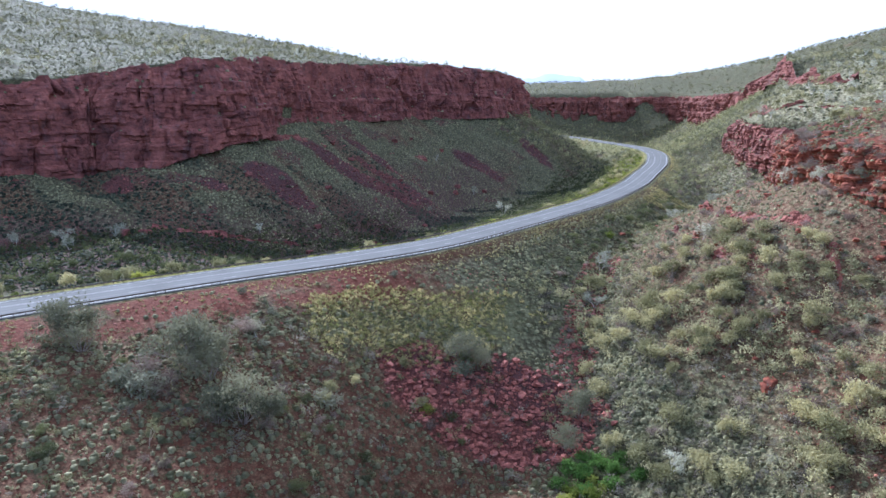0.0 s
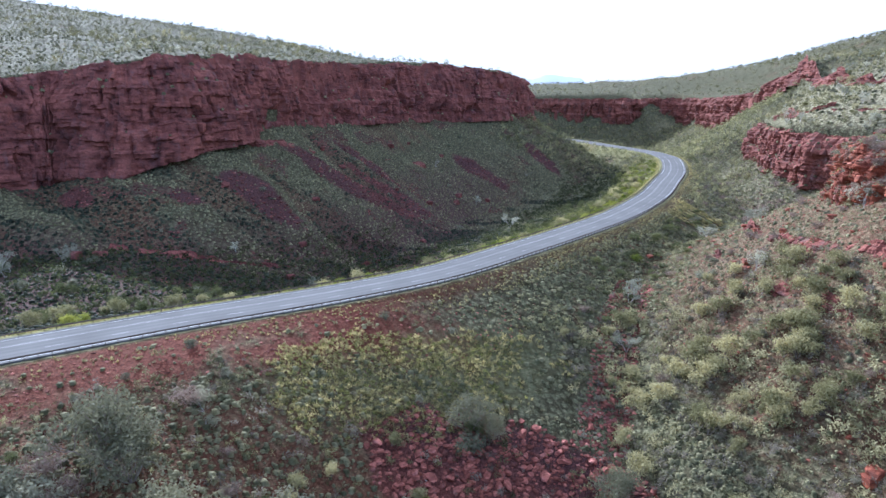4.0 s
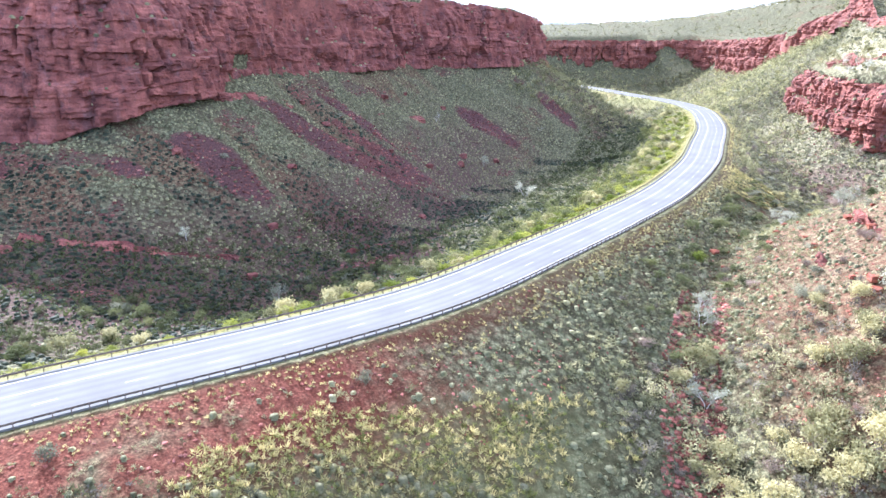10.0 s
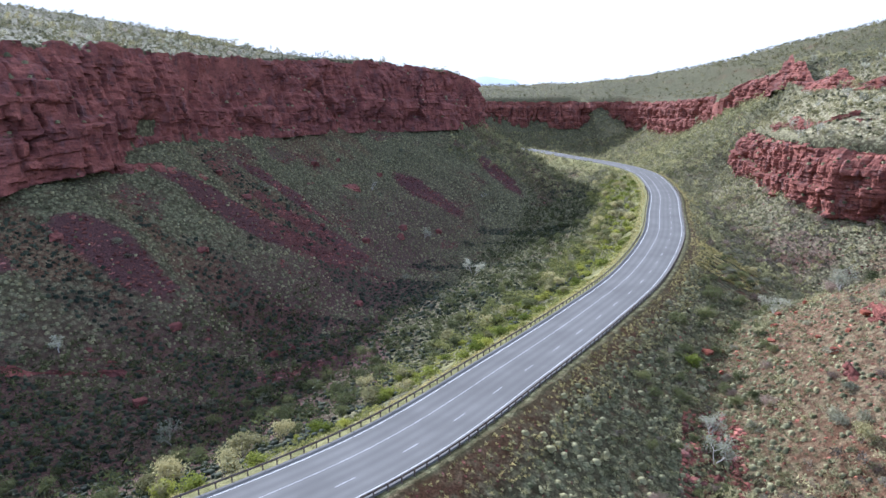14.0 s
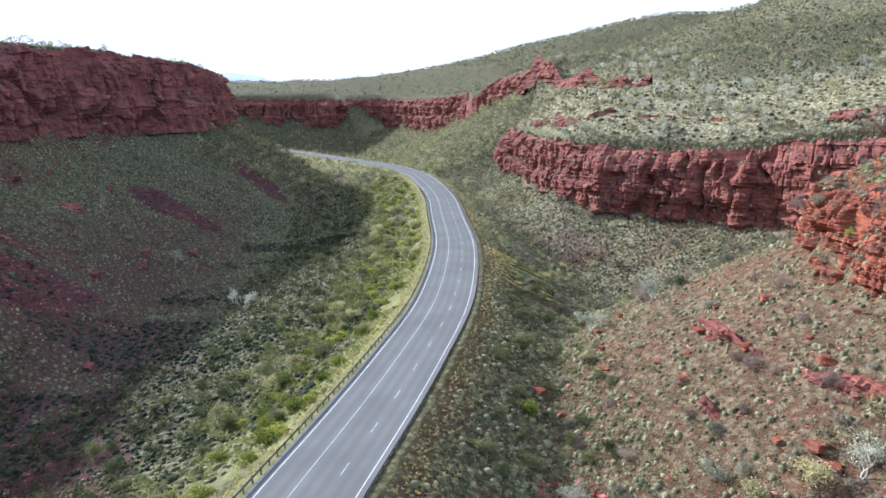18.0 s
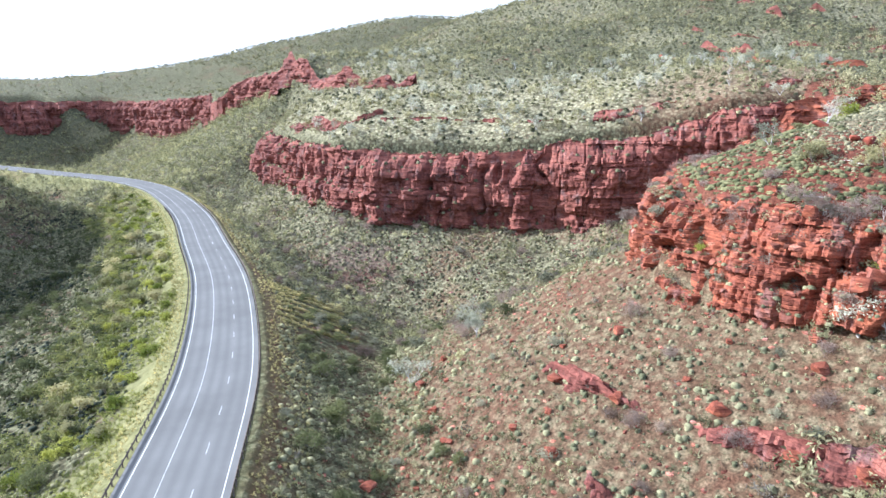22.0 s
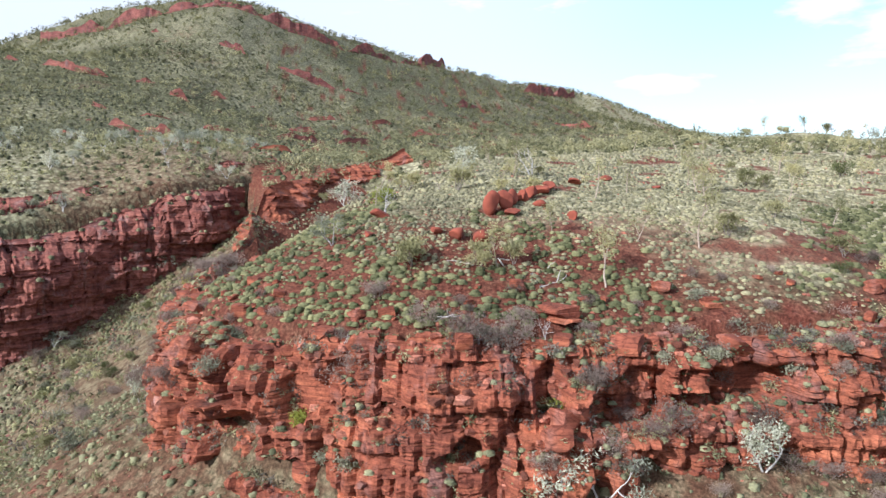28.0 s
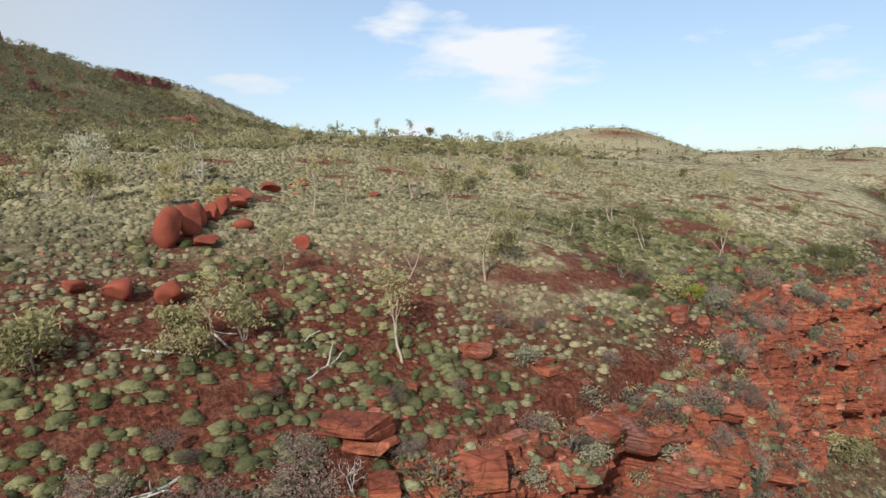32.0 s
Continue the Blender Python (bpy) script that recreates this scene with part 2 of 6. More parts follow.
GRASS_GOLD = leaf_material("golden_grass", (0.360, 0.339, 0.135), (0.636, 0.543, 0.270), True)
FAR_LEAF = leaf_material("far_leaves", (0.080, 0.087, 0.041), (0.286, 0.262, 0.135), True)
GULLY_LEAF = leaf_material("gully_leaves", (0.037, 0.049, 0.020), (0.122, 0.136, 0.054), True)
TWIG_JOINED = leaf_material("grey_thicket", (0.12, 0.10, 0.085), (0.30, 0.27, 0.22), True)
CREEK_LEAF = leaf_material("creek_leaves", (0.233, 0.228, 0.117), (0.456, 0.417, 0.243), True)
LEAF_OLIVE = leaf_material("olive_leaves", (0.254, 0.238, 0.108), (0.466, 0.417, 0.216))
LEAF_GREY = leaf_material("grey_leaves", (0.159, 0.160, 0.104), (0.339, 0.330, 0.234))
LEAF_PALE = leaf_material("pale_leaves", (0.30, 0.305, 0.215), (0.55, 0.54, 0.42))
LEAF_LIME = leaf_material("lime_leaves", (0.148, 0.194, 0.027), (0.382, 0.378, 0.081))
LEAF_DARK = leaf_material("dark_leaves", (0.075, 0.09, 0.036), (0.185, 0.19, 0.08))
LEAF_MULGA = leaf_material("mulga_leaves", (0.115, 0.118, 0.072), (0.25, 0.24, 0.15))
LEAF_LUSH = leaf_material("lush_leaves", (0.06, 0.13, 0.022), (0.18, 0.28, 0.065))
THICKET_LEAF = leaf_material("thicket_leaves", (0.11, 0.13, 0.042), (0.33, 0.325, 0.115), True)
# lighter copy of the far leaves; sun and haze are painted into the colour
LIT_LEAF = leaf_material("lit_leaves", (0.17, 0.175, 0.085), (0.44, 0.415, 0.22), True)
TWIG_GREY = leaf_material("grey_twigs", (0.180, 0.126, 0.104), (0.350, 0.272, 0.225))


def plain(name, a, c, scale=4.0, rough=0.8, metal=0.0, strength=0.3):
    m, n, l, b = material(name, rough, 0.3)
    f = noise_node(n, l, scale, 5, 0.6)
    l.new(ramp(n, l, f, [(0.3, a), (0.7, c)]), b.inputs["Base Color"])
    b.inputs["Metallic"].default_value = metal
    bump(n, l, b, f, strength, 0.05)
    return m


BARK_WHITE = plain("white_bark", (0.34, 0.30, 0.26), (0.62, 0.58, 0.53), 3.0)
BARK_TAN = plain("tan_bark", (0.26, 0.19, 0.14), (0.48, 0.38, 0.30), 3.0)
BARK_GREY = plain("grey_bark", (0.14, 0.11, 0.09), (0.32, 0.27, 0.23), 3.0)
STONE = rock_material("loose_stone", (0.30, 0.12, 0.092), (0.17, 0.06, 0.05), (0.06, 0.026, 0.024), (0.15, 0.09, 0.09), 1.2, True)
STONE_ORANGE = rock_material("orange_stone", (0.47, 0.20, 0.125), (0.31, 0.11, 0.068), (0.14, 0.055, 0.04), (0.26, 0.17, 0.15), 1.5, True)
STONE_RED = rock_material("creek_stone", (0.42, 0.165, 0.12), (0.26, 0.09, 0.066), (0.10, 0.038, 0.032), (0.24, 0.14, 0.13), 1.2, True)
STEEL = plain("weathered_rail", (0.06, 0.045, 0.038), (0.17, 0.13, 0.105), 1.5, 0.75, 0.0)
LINE_WHITE = plain("road_paint", (0.40, 0.40, 0.40), (0.62, 0.62, 0.61), 0.8, 0.7)
LINE_WORN = plain("worn_road_paint", (0.24, 0.24, 0.24), (0.42, 0.42, 0.42), 0.8, 0.7)
TERMITE = plain("red_boulder", (0.15, 0.036, 0.022), (0.31, 0.08, 0.045), 1.1, 0.95, 0.0, 0.9)


def asphalt_material():
    m, n, l, b = material("asphalt", 0.95, 0.06)
    a = attr(n, "lane")
    big = noise_node(n, l, 0.12, 4)
    fine = noise_node(n, l, 14.0, 3, 0.7)
    col = ramp(n, l, big, [(0.3, (0.135, 0.131, 0.125)), (0.7, (0.18, 0.175, 0.167))])
    col = mix(n, l, 0.3, col, ramp(n, l, fine, [(0.3, (0.5, 0.5, 0.5)), (0.7, (1.2, 1.2, 1.2))]), "MULTIPLY")
    col = mix(n, l, ramp(n, l, a, [(0.0, (0, 0, 0)), (1.0, (0.6, 0.6, 0.6))]), col, (0.10, 0.098, 0.095))
    l.new(col, b.inputs["Base Color"])
    bump(n, l, b, fine, 0.25, 0.02)
    return m


ASPHALT = asphalt_material()
# aerial haze painted as pale blue colour with a faint emission
HAZE_BLUE = plain("haze_blue", (0.10, 0.12, 0.15), (0.13, 0.15, 0.18), 0.004, 1.0)
far_b = HAZE_BLUE.node_tree.nodes["Principled BSDF"]
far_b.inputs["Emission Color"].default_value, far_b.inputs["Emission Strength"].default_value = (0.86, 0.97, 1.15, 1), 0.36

# ---- tools for geometry ----
def ihash(ix, iy, iz, seed):
    h = (ix * 374761393 + iy * 668265263 + iz * 2147483647 + seed * 974634741) & 0xFFFFFFFF
    h = ((h ^ (h >> 13)) * 1274126177) & 0xFFFFFFFF
    h = ((h ^ (h >> 16)) * 2246822519) & 0xFFFFFFFF
    return ((h ^ (h >> 15)) & 0xFFFFFF) / float(0xFFFFFF)


def vnoise(x, y, z=0.0, seed=0):
    """Smooth value noise, 0 to 1, on arrays."""
    x, y, z = np.broadcast_arrays(np.asarray(x, float), np.asarray(y, float), np.asarray(z, float))
    ix, iy, iz = (np.floor(v).astype(np.int64) for v in (x, y, z))
    fx, fy, fz = x - ix, y - iy, z - iz
    fx, fy, fz = (f * f * (3 - 2 * f) for f in (fx, fy, fz))
    r = 0.0
    for a in (0, 1):
        for b in (0, 1):
            for c in (0, 1):
                w = (fx if a else 1 - fx) * (fy if b else 1 - fy) * (fz if c else 1 - fz)
                r = r + w * ihash(ix + a, iy + b, iz + c, seed)
    return r


def fbm(x, y, z=0.0, octaves=4, seed=0):
    """Layered noise about 0, from -1 to 1."""
    r, a, s, total = 0.0, 1.0, 1.0, 0.0
    for k in range(octaves):
        r = r + a * (2 * vnoise(np.asarray(x) * s, np.asarray(y) * s, np.asarray(z) * s, seed + 17 * k) - 1)
        total += a
        a, s = a * 0.5, s * 2.03
    return r / total


def smooth(a, b, x):
    t = np.clip((x - a) / (b - a), 0, 1)
    return t * t * (3 - 2 * t)


def mesh_object(name, verts, faces, mat, parent=None, shade=False, fields=()):
    """One mesh object from arrays; faces: an (n, 3) or (n, 4) array, or a list of such arrays."""
    me = bpy.data.meshes.new(name)
    faces = faces if isinstance(faces, (list, tuple)) else [faces]
    verts = np.asarray(verts, np.float32)
    loops = np.concatenate([np.asarray(f).ravel() for f in faces]).astype(np.int32)
    sizes = np.concatenate([np.full(len(f), f.shape[1]) for f in faces]).astype(np.int32)
    me.vertices.add(len(verts))
    me.vertices.foreach_set("co", verts.ravel())
    me.loops.add(len(loops))
    me.loops.foreach_set("vertex_index", loops)
    me.polygons.add(len(sizes))
    me.polygons.foreach_set("loop_start", np.concatenate([[0], np.cumsum(sizes)[:-1]]).astype(np.int32))
    me.polygons.foreach_set("loop_total", sizes)
    for key, values in fields:
        a = me.attributes.new(key, "FLOAT", "POINT")
        a.data.foreach_set("value", np.asarray(values, np.float32))
    me.polygons.foreach_set("use_smooth", np.full(len(sizes), shade))
    me.update(calc_edges=True)
    me.materials.append(mat)
    ob = new(name, me)
    ob.parent = parent
    return ob


def sheet_faces(rows, cols):
    i = np.arange(rows - 1)[:, None] * cols + np.arange(cols - 1)[None, :]
    return np.stack([i, i + 1, i + cols + 1, i + cols], -1).reshape(-1, 4)


def spline(points, step):
    """A smooth curve (Catmull-Rom) through rows of numbers, sampled about every step metres in plan."""
    p = np.array(points, float)
    p = np.vstack([2 * p[0] - p[1], p, 2 * p[-1] - p[-2]])
    got = []
    for a, b, c, d in zip(p[:-3], p[1:-2], p[2:-1], p[3:]):
        n = max(2, int(np.hypot(*(c - b)[:2]) / step))
        t = (np.arange(n) / n)[:, None]
        got.append(0.5 * (2 * b + (c - a) * t + (2 * a - 5 * b + 4 * c - d) * t**2 + (3 * b - a - 3 * c + d) * t**3))
    return np.vstack([*got, p[-2]])


def normals2(line):
    """Unit vectors to the right of a line's way, in plan."""
    d = np.gradient(line[:, :2], axis=0)
    d /= np.linalg.norm(d, axis=1)[:, None] + 1e-9
    return np.stack([d[:, 1], -d[:, 0]], 1)


def nearest(x, y, line, values=()):
    """Distance in plan to a polyline, and the values (columns of line) at the nearest place; side > 0: to the right of its way."""
    x, y = np.ravel(x), np.ravel(y)
    best = np.full(len(x), 1e12)
    side = np.zeros(len(x))
    got = [np.zeros(len(x)) for _ in values]
    for a, b in zip(line[:-1], line[1:]):
        dx, dy = b[0] - a[0], b[1] - a[1]
        u = np.clip(((x - a[0]) * dx + (y - a[1]) * dy) / (dx * dx + dy * dy + 1e-9), 0, 1)
        ex, ey = x - a[0] - u * dx, y - a[1] - u * dy
        d = ex * ex + ey * ey
        k = d < best
        best[k] = d[k]
        side[k] = (dy * ex - dx * ey)[k]
        for g, c in zip(got, values):
            g[k] = (a[c] + u * (b[c] - a[c]))[k]
    return np.sqrt(best), side, got


def inside(x, y, ring):
    x, y = np.ravel(x), np.ravel(y)
    r = np.zeros(len(x), bool)
    for a, b in zip(ring, np.roll(ring, -1, 0)):
        k = (a[1] > y) != (b[1] > y)
        r ^= k & (x < (b[0] - a[0]) * (y - a[1]) / (b[1] - a[1] + 1e-12) + a[0])
    return r


# ---- plan: rims as x, y, height of the rim, height of the cliff's foot ----
RIM_WEST = [(-420, 150, 52, 20), (-300, 215, 50, 18), (-230, 240, 50, 15), (-175, 268, 46, 12), (-150, 292, 50, 13), (-128, 290, 52, 14),
            (-103, 303, 56, 24), (-84, 345, 57, 28), (-60, 415, 58, 29), (-32, 462, 60, 29), (8, 498, 59, 28), (42, 523, 56, 28),
            (62, 560, 52, 25), (66, 620, 46, 20), (40, 700, 42, 15), (-60, 800, 40, 10)]
RIM_NOSE = [(245, 236, 41, 32), (220, 231, 39, 28), (195, 227, 37.5, 25), (165, 222, 34.5, 22), (138, 222, 31.5, 21), (119, 221, 29.5, 20), (108, 213, 29, 18.5),
            (102.5, 202, 29.3, 18), (101, 190, 29.5, 19.5), (100.5, 175, 29.5, 22.5), (100.5, 160, 30, 22), (101.5, 150, 30.5, 20.5), (107, 141, 31, 19), (110.5, 130, 31.5, 17), (110, 112, 32, 15),
            (109.5, 96, 32, 13), (112, 65, 33, 10), (122, 30, 36, 8), (150, -30, 40, 8)]
RIM_BROW = [(250, 238, 42, 32), (238, 254, 39, 24), (228, 272, 33, 12), (216, 292, 29, 4), (204, 311, 25, -1), (197, 330, 23.5, 0), (185, 352, 23, 1),
            (174, 378, 23.5, 3), (182, 410, 23.5, 4), (192, 440, 23.5, 6), (200, 462, 24, 9), (212, 478, 25, 16), (222, 486, 28, 26), (232, 494, 37, 36), (242, 504, 48, 46),
            (252, 522, 58, 46), (266, 560, 57, 43), (280, 610, 54, 37), (290, 648, 48, 28), (287, 672, 38, 8), (294, 692, 36, 3), (306, 714, 42, 26),
            (322, 750, 42, 14), (330, 830, 38, 6), (335, 900, 36, 5), (318, 960, 35, 5), (230, 995, 34, 5), (120, 1015, 34, 5), (0, 1040, 36, 8)]
ROAD_PLAN = [(-230, 20), (-170, 70), (-120, 105), (-88, 128), (-71, 140), (-50, 154.4), (-23.5, 171), (-1.2, 188.3), (19.5, 212), (41.5, 239),
             (63.5, 269), (88, 312), (107.5, 356), (128.5, 406), (147, 465), (152.5, 500), (151, 535), (139, 582), (125, 640), (107, 692), (88, 750), (70, 830)]
west, nose, brow = (spline(r, q) for r, q in ((RIM_WEST, 8.0), (RIM_NOSE, 4.0), (RIM_BROW, 8.0)))
road_line = spline(ROAD_PLAN, 6.0)
west_ring = np.vstack([west[:, :2], [(-900, 1200), (-3000, 1200), (-3000, 100), (-800, 40)]])
nose_ring = np.vstack([nose[:, :2], [(160, -200), (900, -2500), (4000, -2500), (4000, 330), (700, 300)]])
brow_ring = np.vstack([brow[:, :2], [(-400, 1200), (-400, 4000), (4000, 4000), (4000, 200), (700, 180)]])
HILLS = [(765, 365, 116, 125, 242), (1048, 104, 76, 218, 244), (1204, -125, 100, 229, 217), (821, 908, 114, 253, 309), (481, 539, 37, 115, 126),
         (385, -76, 5, 67, 65), (1059, -1098, 90, 200, 232), (560, -1503, -18, 240, 198), (1388, -955, 46, 411, 333), (591, 303, 61, 104, 112),
         (557, 1155, 15, 237, 165), (681, 727, -42, 218, 140), (719, 60, 24, 191, 131)]
SCREE_PATCHES = [(-36, 336, 36, 8, 0.1), (-26, 352, 26, 6, -0.2), (-69, 284, 17, 7, -0.3), (-38, 372, 20, 5, -0.35), (22, 436, 17, 7, -0.4), (66, 477, 16, 7, -0.9), (-130, 267, 9, 5, -0.6), (-92, 270, 7, 4, -0.4), (-16, 252, 14, 6, 0.4)]
WEST_HILLS = [(-300, 700, 22, 180, 180), (-120, 720, 12, 120, 150), (-20, 640, -9, 80, 100), (-520, 540, 60, 200, 200)]


def slope_of(x, y, line, ring, talus, core=40):
    """Distance to a rim, height of the rim beside it, and the slope below its foot."""
    d, _, (zr, zf) = nearest(x, y, line, (2, 3))
    into = inside(x, y, ring)
    some = line[:: max(1, len(line) // 26)]
    top, low, total = 0.0, 0.0, 0.0
    for q in some:
        w = 1 / ((x - q[0]) ** 2 + (y - q[1]) ** 2 + 25) ** 1.5
        top, low, total = top + w * q[2], low + w * q[3], total + w
    even = smooth(4, 22, d)
    zr, zf = zr + even * (top / total - zr), zf + even * (low / total - zf)
    edge = zf + (zr - zf) * 0.25 * (1 - d / 2.5)
    wall = zf + (zr - zf) * (0.25 + 0.75 * smooth(0.2, 1.9, d))
    deep = smooth(50, 260, d)
    return d, zr * (1 - deep) + core * deep, into, np.where(d < 2.5, edge, zf - talus(d)), wall


PLAN = {}
GULLY = np.array([(140.0, 226.0, 8.0), (162, 217, 10.0), (185, 209, 9.0), (204, 198, 6.0), (216, 186, 0.5)])


def land(x, y, rough=True):
    """Height of the ground."""
    shape = np.shape(x)
    x, y = np.ravel(np.asarray(x, float)), np.ravel(np.asarray(y, float))
    wob = 3.0 * fbm(x / 40, y / 40, 0, 3, 5)
    dw, rw, iw, zw, cw = slope_of(x, y, west, west_ring, lambda d: np.interp(x, [-130, -60], [0.30, 0.57]) * d, 58)
    dn, rn, i_n, zn, cn = slope_of(x, y, nose, nose_ring, lambda d: 0.62 * d)
    db, rb, ib, zb, cb = slope_of(x, y, brow, brow_ring, lambda d: 0.52 * d)
    far = 0.0
    for hx, hy, amp, sx, sy in WEST_HILLS:
        far = far + amp * np.exp(-(((x - hx) / sx) ** 2 + ((y - hy) / sy) ** 2) * 0.8)
    tw = rw + np.interp(x, [-60, 20], [9, 6]) * (1 - np.exp(-dw / 60)) + far * smooth(5, 90, dw)
    hills = 0.0
    for hx, hy, amp, sx, sy in HILLS:
        hills = hills + amp * np.exp(-(((x - hx) / sx) ** 2 + ((y - hy) / sy) ** 2) * 0.8)
    tn = rn + 12.5 * (1 - np.exp(-dn / 28)) + 0.05 * np.minimum(dn, 400)
    tb = rb + np.interp(y, [450, 800], [16, 6]) * (1 - np.exp(-db / 20)) + np.interp(y, [450, 800], [0.11, 0.03]) * np.minimum(db, 260)
    east = i_n | ib
    w, turn = smooth(-55, 55, (y - 237) - 0.14 * (x - 250)), smooth(205, 250, x)
    w = np.where(x > 250, w, np.where(ib, 1 - (1 - w) * turn, w * turn))
    te = tn * (1 - w) + tb * w + hills * smooth(30, 160, np.minimum(dn, db))
    gd, _, (gdeep,) = nearest(x, y, GULLY, (2,))
    te = te - gdeep * np.exp(-((gd / 10.0) ** 2))
    zw = np.where(iw, np.where(dw < 1.9, cw, tw), zw)
    zn = np.where(east, np.where(i_n & (dn < 1.9), cn, np.where(ib & (db < 1.9), cb, te)), zn)
    zb = np.where(east, -60.0, zb)
    d, side, _ = nearest(x, y, road_line)
    right = np.interp(x, [-80, -36, -12, 0], [0.12, 0.22, 0.40, 0.50])
    e = np.maximum(d - 7.4, 0)
    bank = np.where(side > 0, -np.minimum(right * e, 30), -np.interp(x, [-100, -30], [7, 24]) * (1 - np.exp(-e / 42)))
    z = np.maximum(np.maximum(zw, zn), zb)
    hump = smooth(9, 25, d)
    if rough:
        near = smooth(0, 6, np.minimum(np.minimum(dw, dn), db))
        z = z + near * (wob * 0.5 + 0.5 * fbm(x / 9, y / 9, 0, 3, 9) + 2.2 * fbm(x / 22, y / 22, 0, 2, 31) * smooth(40, 120, np.minimum(dn, db)) + 7.0 * (0.3 - np.abs(fbm(x / 85, y / 85, 0, 3, 33))) * smooth(60, 200, np.minimum(dn, db)) * east)
        rib = fbm((x * 0.84 - y * 0.54) / 75, (x * 0.54 + y * 0.84) / 17, 0, 3, 21) + 0.35 * fbm(x / 12, y / 12, 0, 2, 27)
        z = z + np.where(iw, 0.0, 2.6 * rib * smooth(6, 30, dw) * (1 - smooth(70, 130, dw)))
        bank = bank + hump * (0.6 * wob + 0.7 * fbm(x / 7, y / 7, 0, 3, 11))
    k = 2.5
    both = np.maximum(z, bank) + k * np.exp(-np.abs(z - bank) / k) * 0.35
    z = np.where(d < 7.4, np.minimum(both, -0.3), both * smooth(6.5, 10, d) + np.minimum(both, -0.15) * (1 - smooth(6.5, 10, d)))
    PLAN.update(west=np.where(iw, dw, -dw).reshape(shape), nose=np.where(i_n, dn, -dn).reshape(shape), brow=np.where(ib, db, -db).reshape(shape),
                road=np.where(side > 0, d, -d).reshape(shape), z=z.reshape(shape))
    return z.reshape(shape)


def scree_at(x, y):
    """Where loose purple stones lie on the west slope: a few long patches and small spots."""
    rough = 0.5 * fbm(x / 13, y / 13, 0, 3, 23) + 0.35 * fbm(x / 4, y / 4, 0, 2, 24)
    best = 2.0
    for cx, cy, long, wide, turn in SCREE_PATCHES:
        u, w = (x - cx) * math.cos(turn) + (y - cy) * math.sin(turn), -(x - cx) * math.sin(turn) + (y - cy) * math.cos(turn)
        best = np.minimum(best, (u / long) ** 2 + (w / wide) ** 2)
    spots = smooth(0.34, 0.5, fbm(x / 15, y / 15, 0, 3, 25) + 0.4 * rough)
    return np.maximum(1 - smooth(0.7, 1.2, best + rough), 0.55 * spots)


def grass_patch(x, y):
    """Below 1 inside the patch of tall grass on the road bank."""
    u, w = (x + 4) * 0.83 + (y - 149) * 0.55, -(x + 4) * 0.55 + (y - 149) * 0.83
    return (u / 36) ** 2 + (w / 12.5) ** 2


# ---- ground ----
def graded(lo, hi, step, far_lo, far_hi):
    core = np.arange(lo, hi + step, step)
    def tail(start, end):
        g, s, p = [], step, start
        while p < end:
            s *= 1.03 if s < 9 else 1.12
            p += min(s, 160)
            g.append(p)
        return np.array(g)
    return np.concatenate([-tail(-lo, -far_lo)[::-1], core, tail(core[-1], far_hi)])


gx = graded(-170, 270, 1.25, -3200, 4200)
gy = graded(85, 470, 1.25, -3200, 4600)
GX, GY = np.meshgrid(gx, gy)
GZ = land(GX, GY)
FIELDS = dict(PLAN)


def sample(key, x, y):
    """A field of the plan (signed distances to rims and road, height), read between the ground's grid lines."""
    x, y = np.asarray(x, float), np.asarray(y, float)
    i, j = np.clip(np.searchsorted(gx, x) - 1, 0, len(gx) - 2), np.clip(np.searchsorted(gy, y) - 1, 0, len(gy) - 2)
    u, v = (x - gx[i]) / (gx[i + 1] - gx[i]), (y - gy[j]) / (gy[j + 1] - gy[j])
    f = FIELDS[key]
    return (f[j, i] * (1 - u) + f[j, i + 1] * u) * (1 - v) + (f[j + 1, i] * (1 - u) + f[j + 1, i + 1] * u) * v


def on_ground(x, y):
    return sample("z", x, y)


flat_x, flat_y = GX.ravel(), GY.ravel()
road_d, road_side = np.abs(FIELDS["road"]).ravel(), FIELDS["road"].ravel()
verge = (1 - smooth(8, 11.5, road_d)) * np.where(road_side < 0, 0.9, 0.25) + 0.9 * (1 - smooth(10, np.interp(flat_x, [-30, 25], [17, 34]), road_d)) * (road_side < 0) * smooth(0.35, 0.6, vnoise(flat_x / 9, flat_y / 9, 0, 3))
sw, rn = -FIELDS["west"].ravel(), FIELDS["nose"].ravel()
streak = fbm((flat_x * 0.84 - flat_y * 0.54) / 75, (flat_x * 0.54 + flat_y * 0.84) / 17, 0, 3, 21)
pile = ((flat_x - 12) / 24) ** 2 + ((flat_y - 131) / 14) ** 2 + 0.5 * fbm(flat_x / 10, flat_y / 10, 0, 3, 93)
# besides real scree, a base share darkens the lower west slope, painted for shade
scree = np.maximum(scree_at(flat_x, flat_y), (road_side < 0) * (0.15 * (streak < 0.05) + 0.65 * smooth(35, 70, sw) * (1 - smooth(0, 70, flat_x)))) * smooth(4, 14, sw) * (1 - smooth(85 + 60 * (flat_x < 0), 120 + 60 * (flat_x < 0), sw)) * smooth(18, 32, road_d)
bare = smooth(np.interp(rn, [0, 20], [0.0, 0.32]), np.interp(rn, [0, 20], [0.3, 0.42]), fbm(flat_x / 6, flat_y / 6, 0, 3, 41)) * np.where(rn > 0, 0.9, 0.5 * (1 - smooth(34, 58, -rn)))
bare = np.maximum(bare, 0.36 * (rn < 0) * (1 - smooth(40, 60, -rn)) * smooth(16, 24, road_d))
fore = (road_side > 0) * smooth(20, 28, road_d) * (1 - smooth(120, 150, flat_y)) * (1 - smooth(10, 34, flat_x))
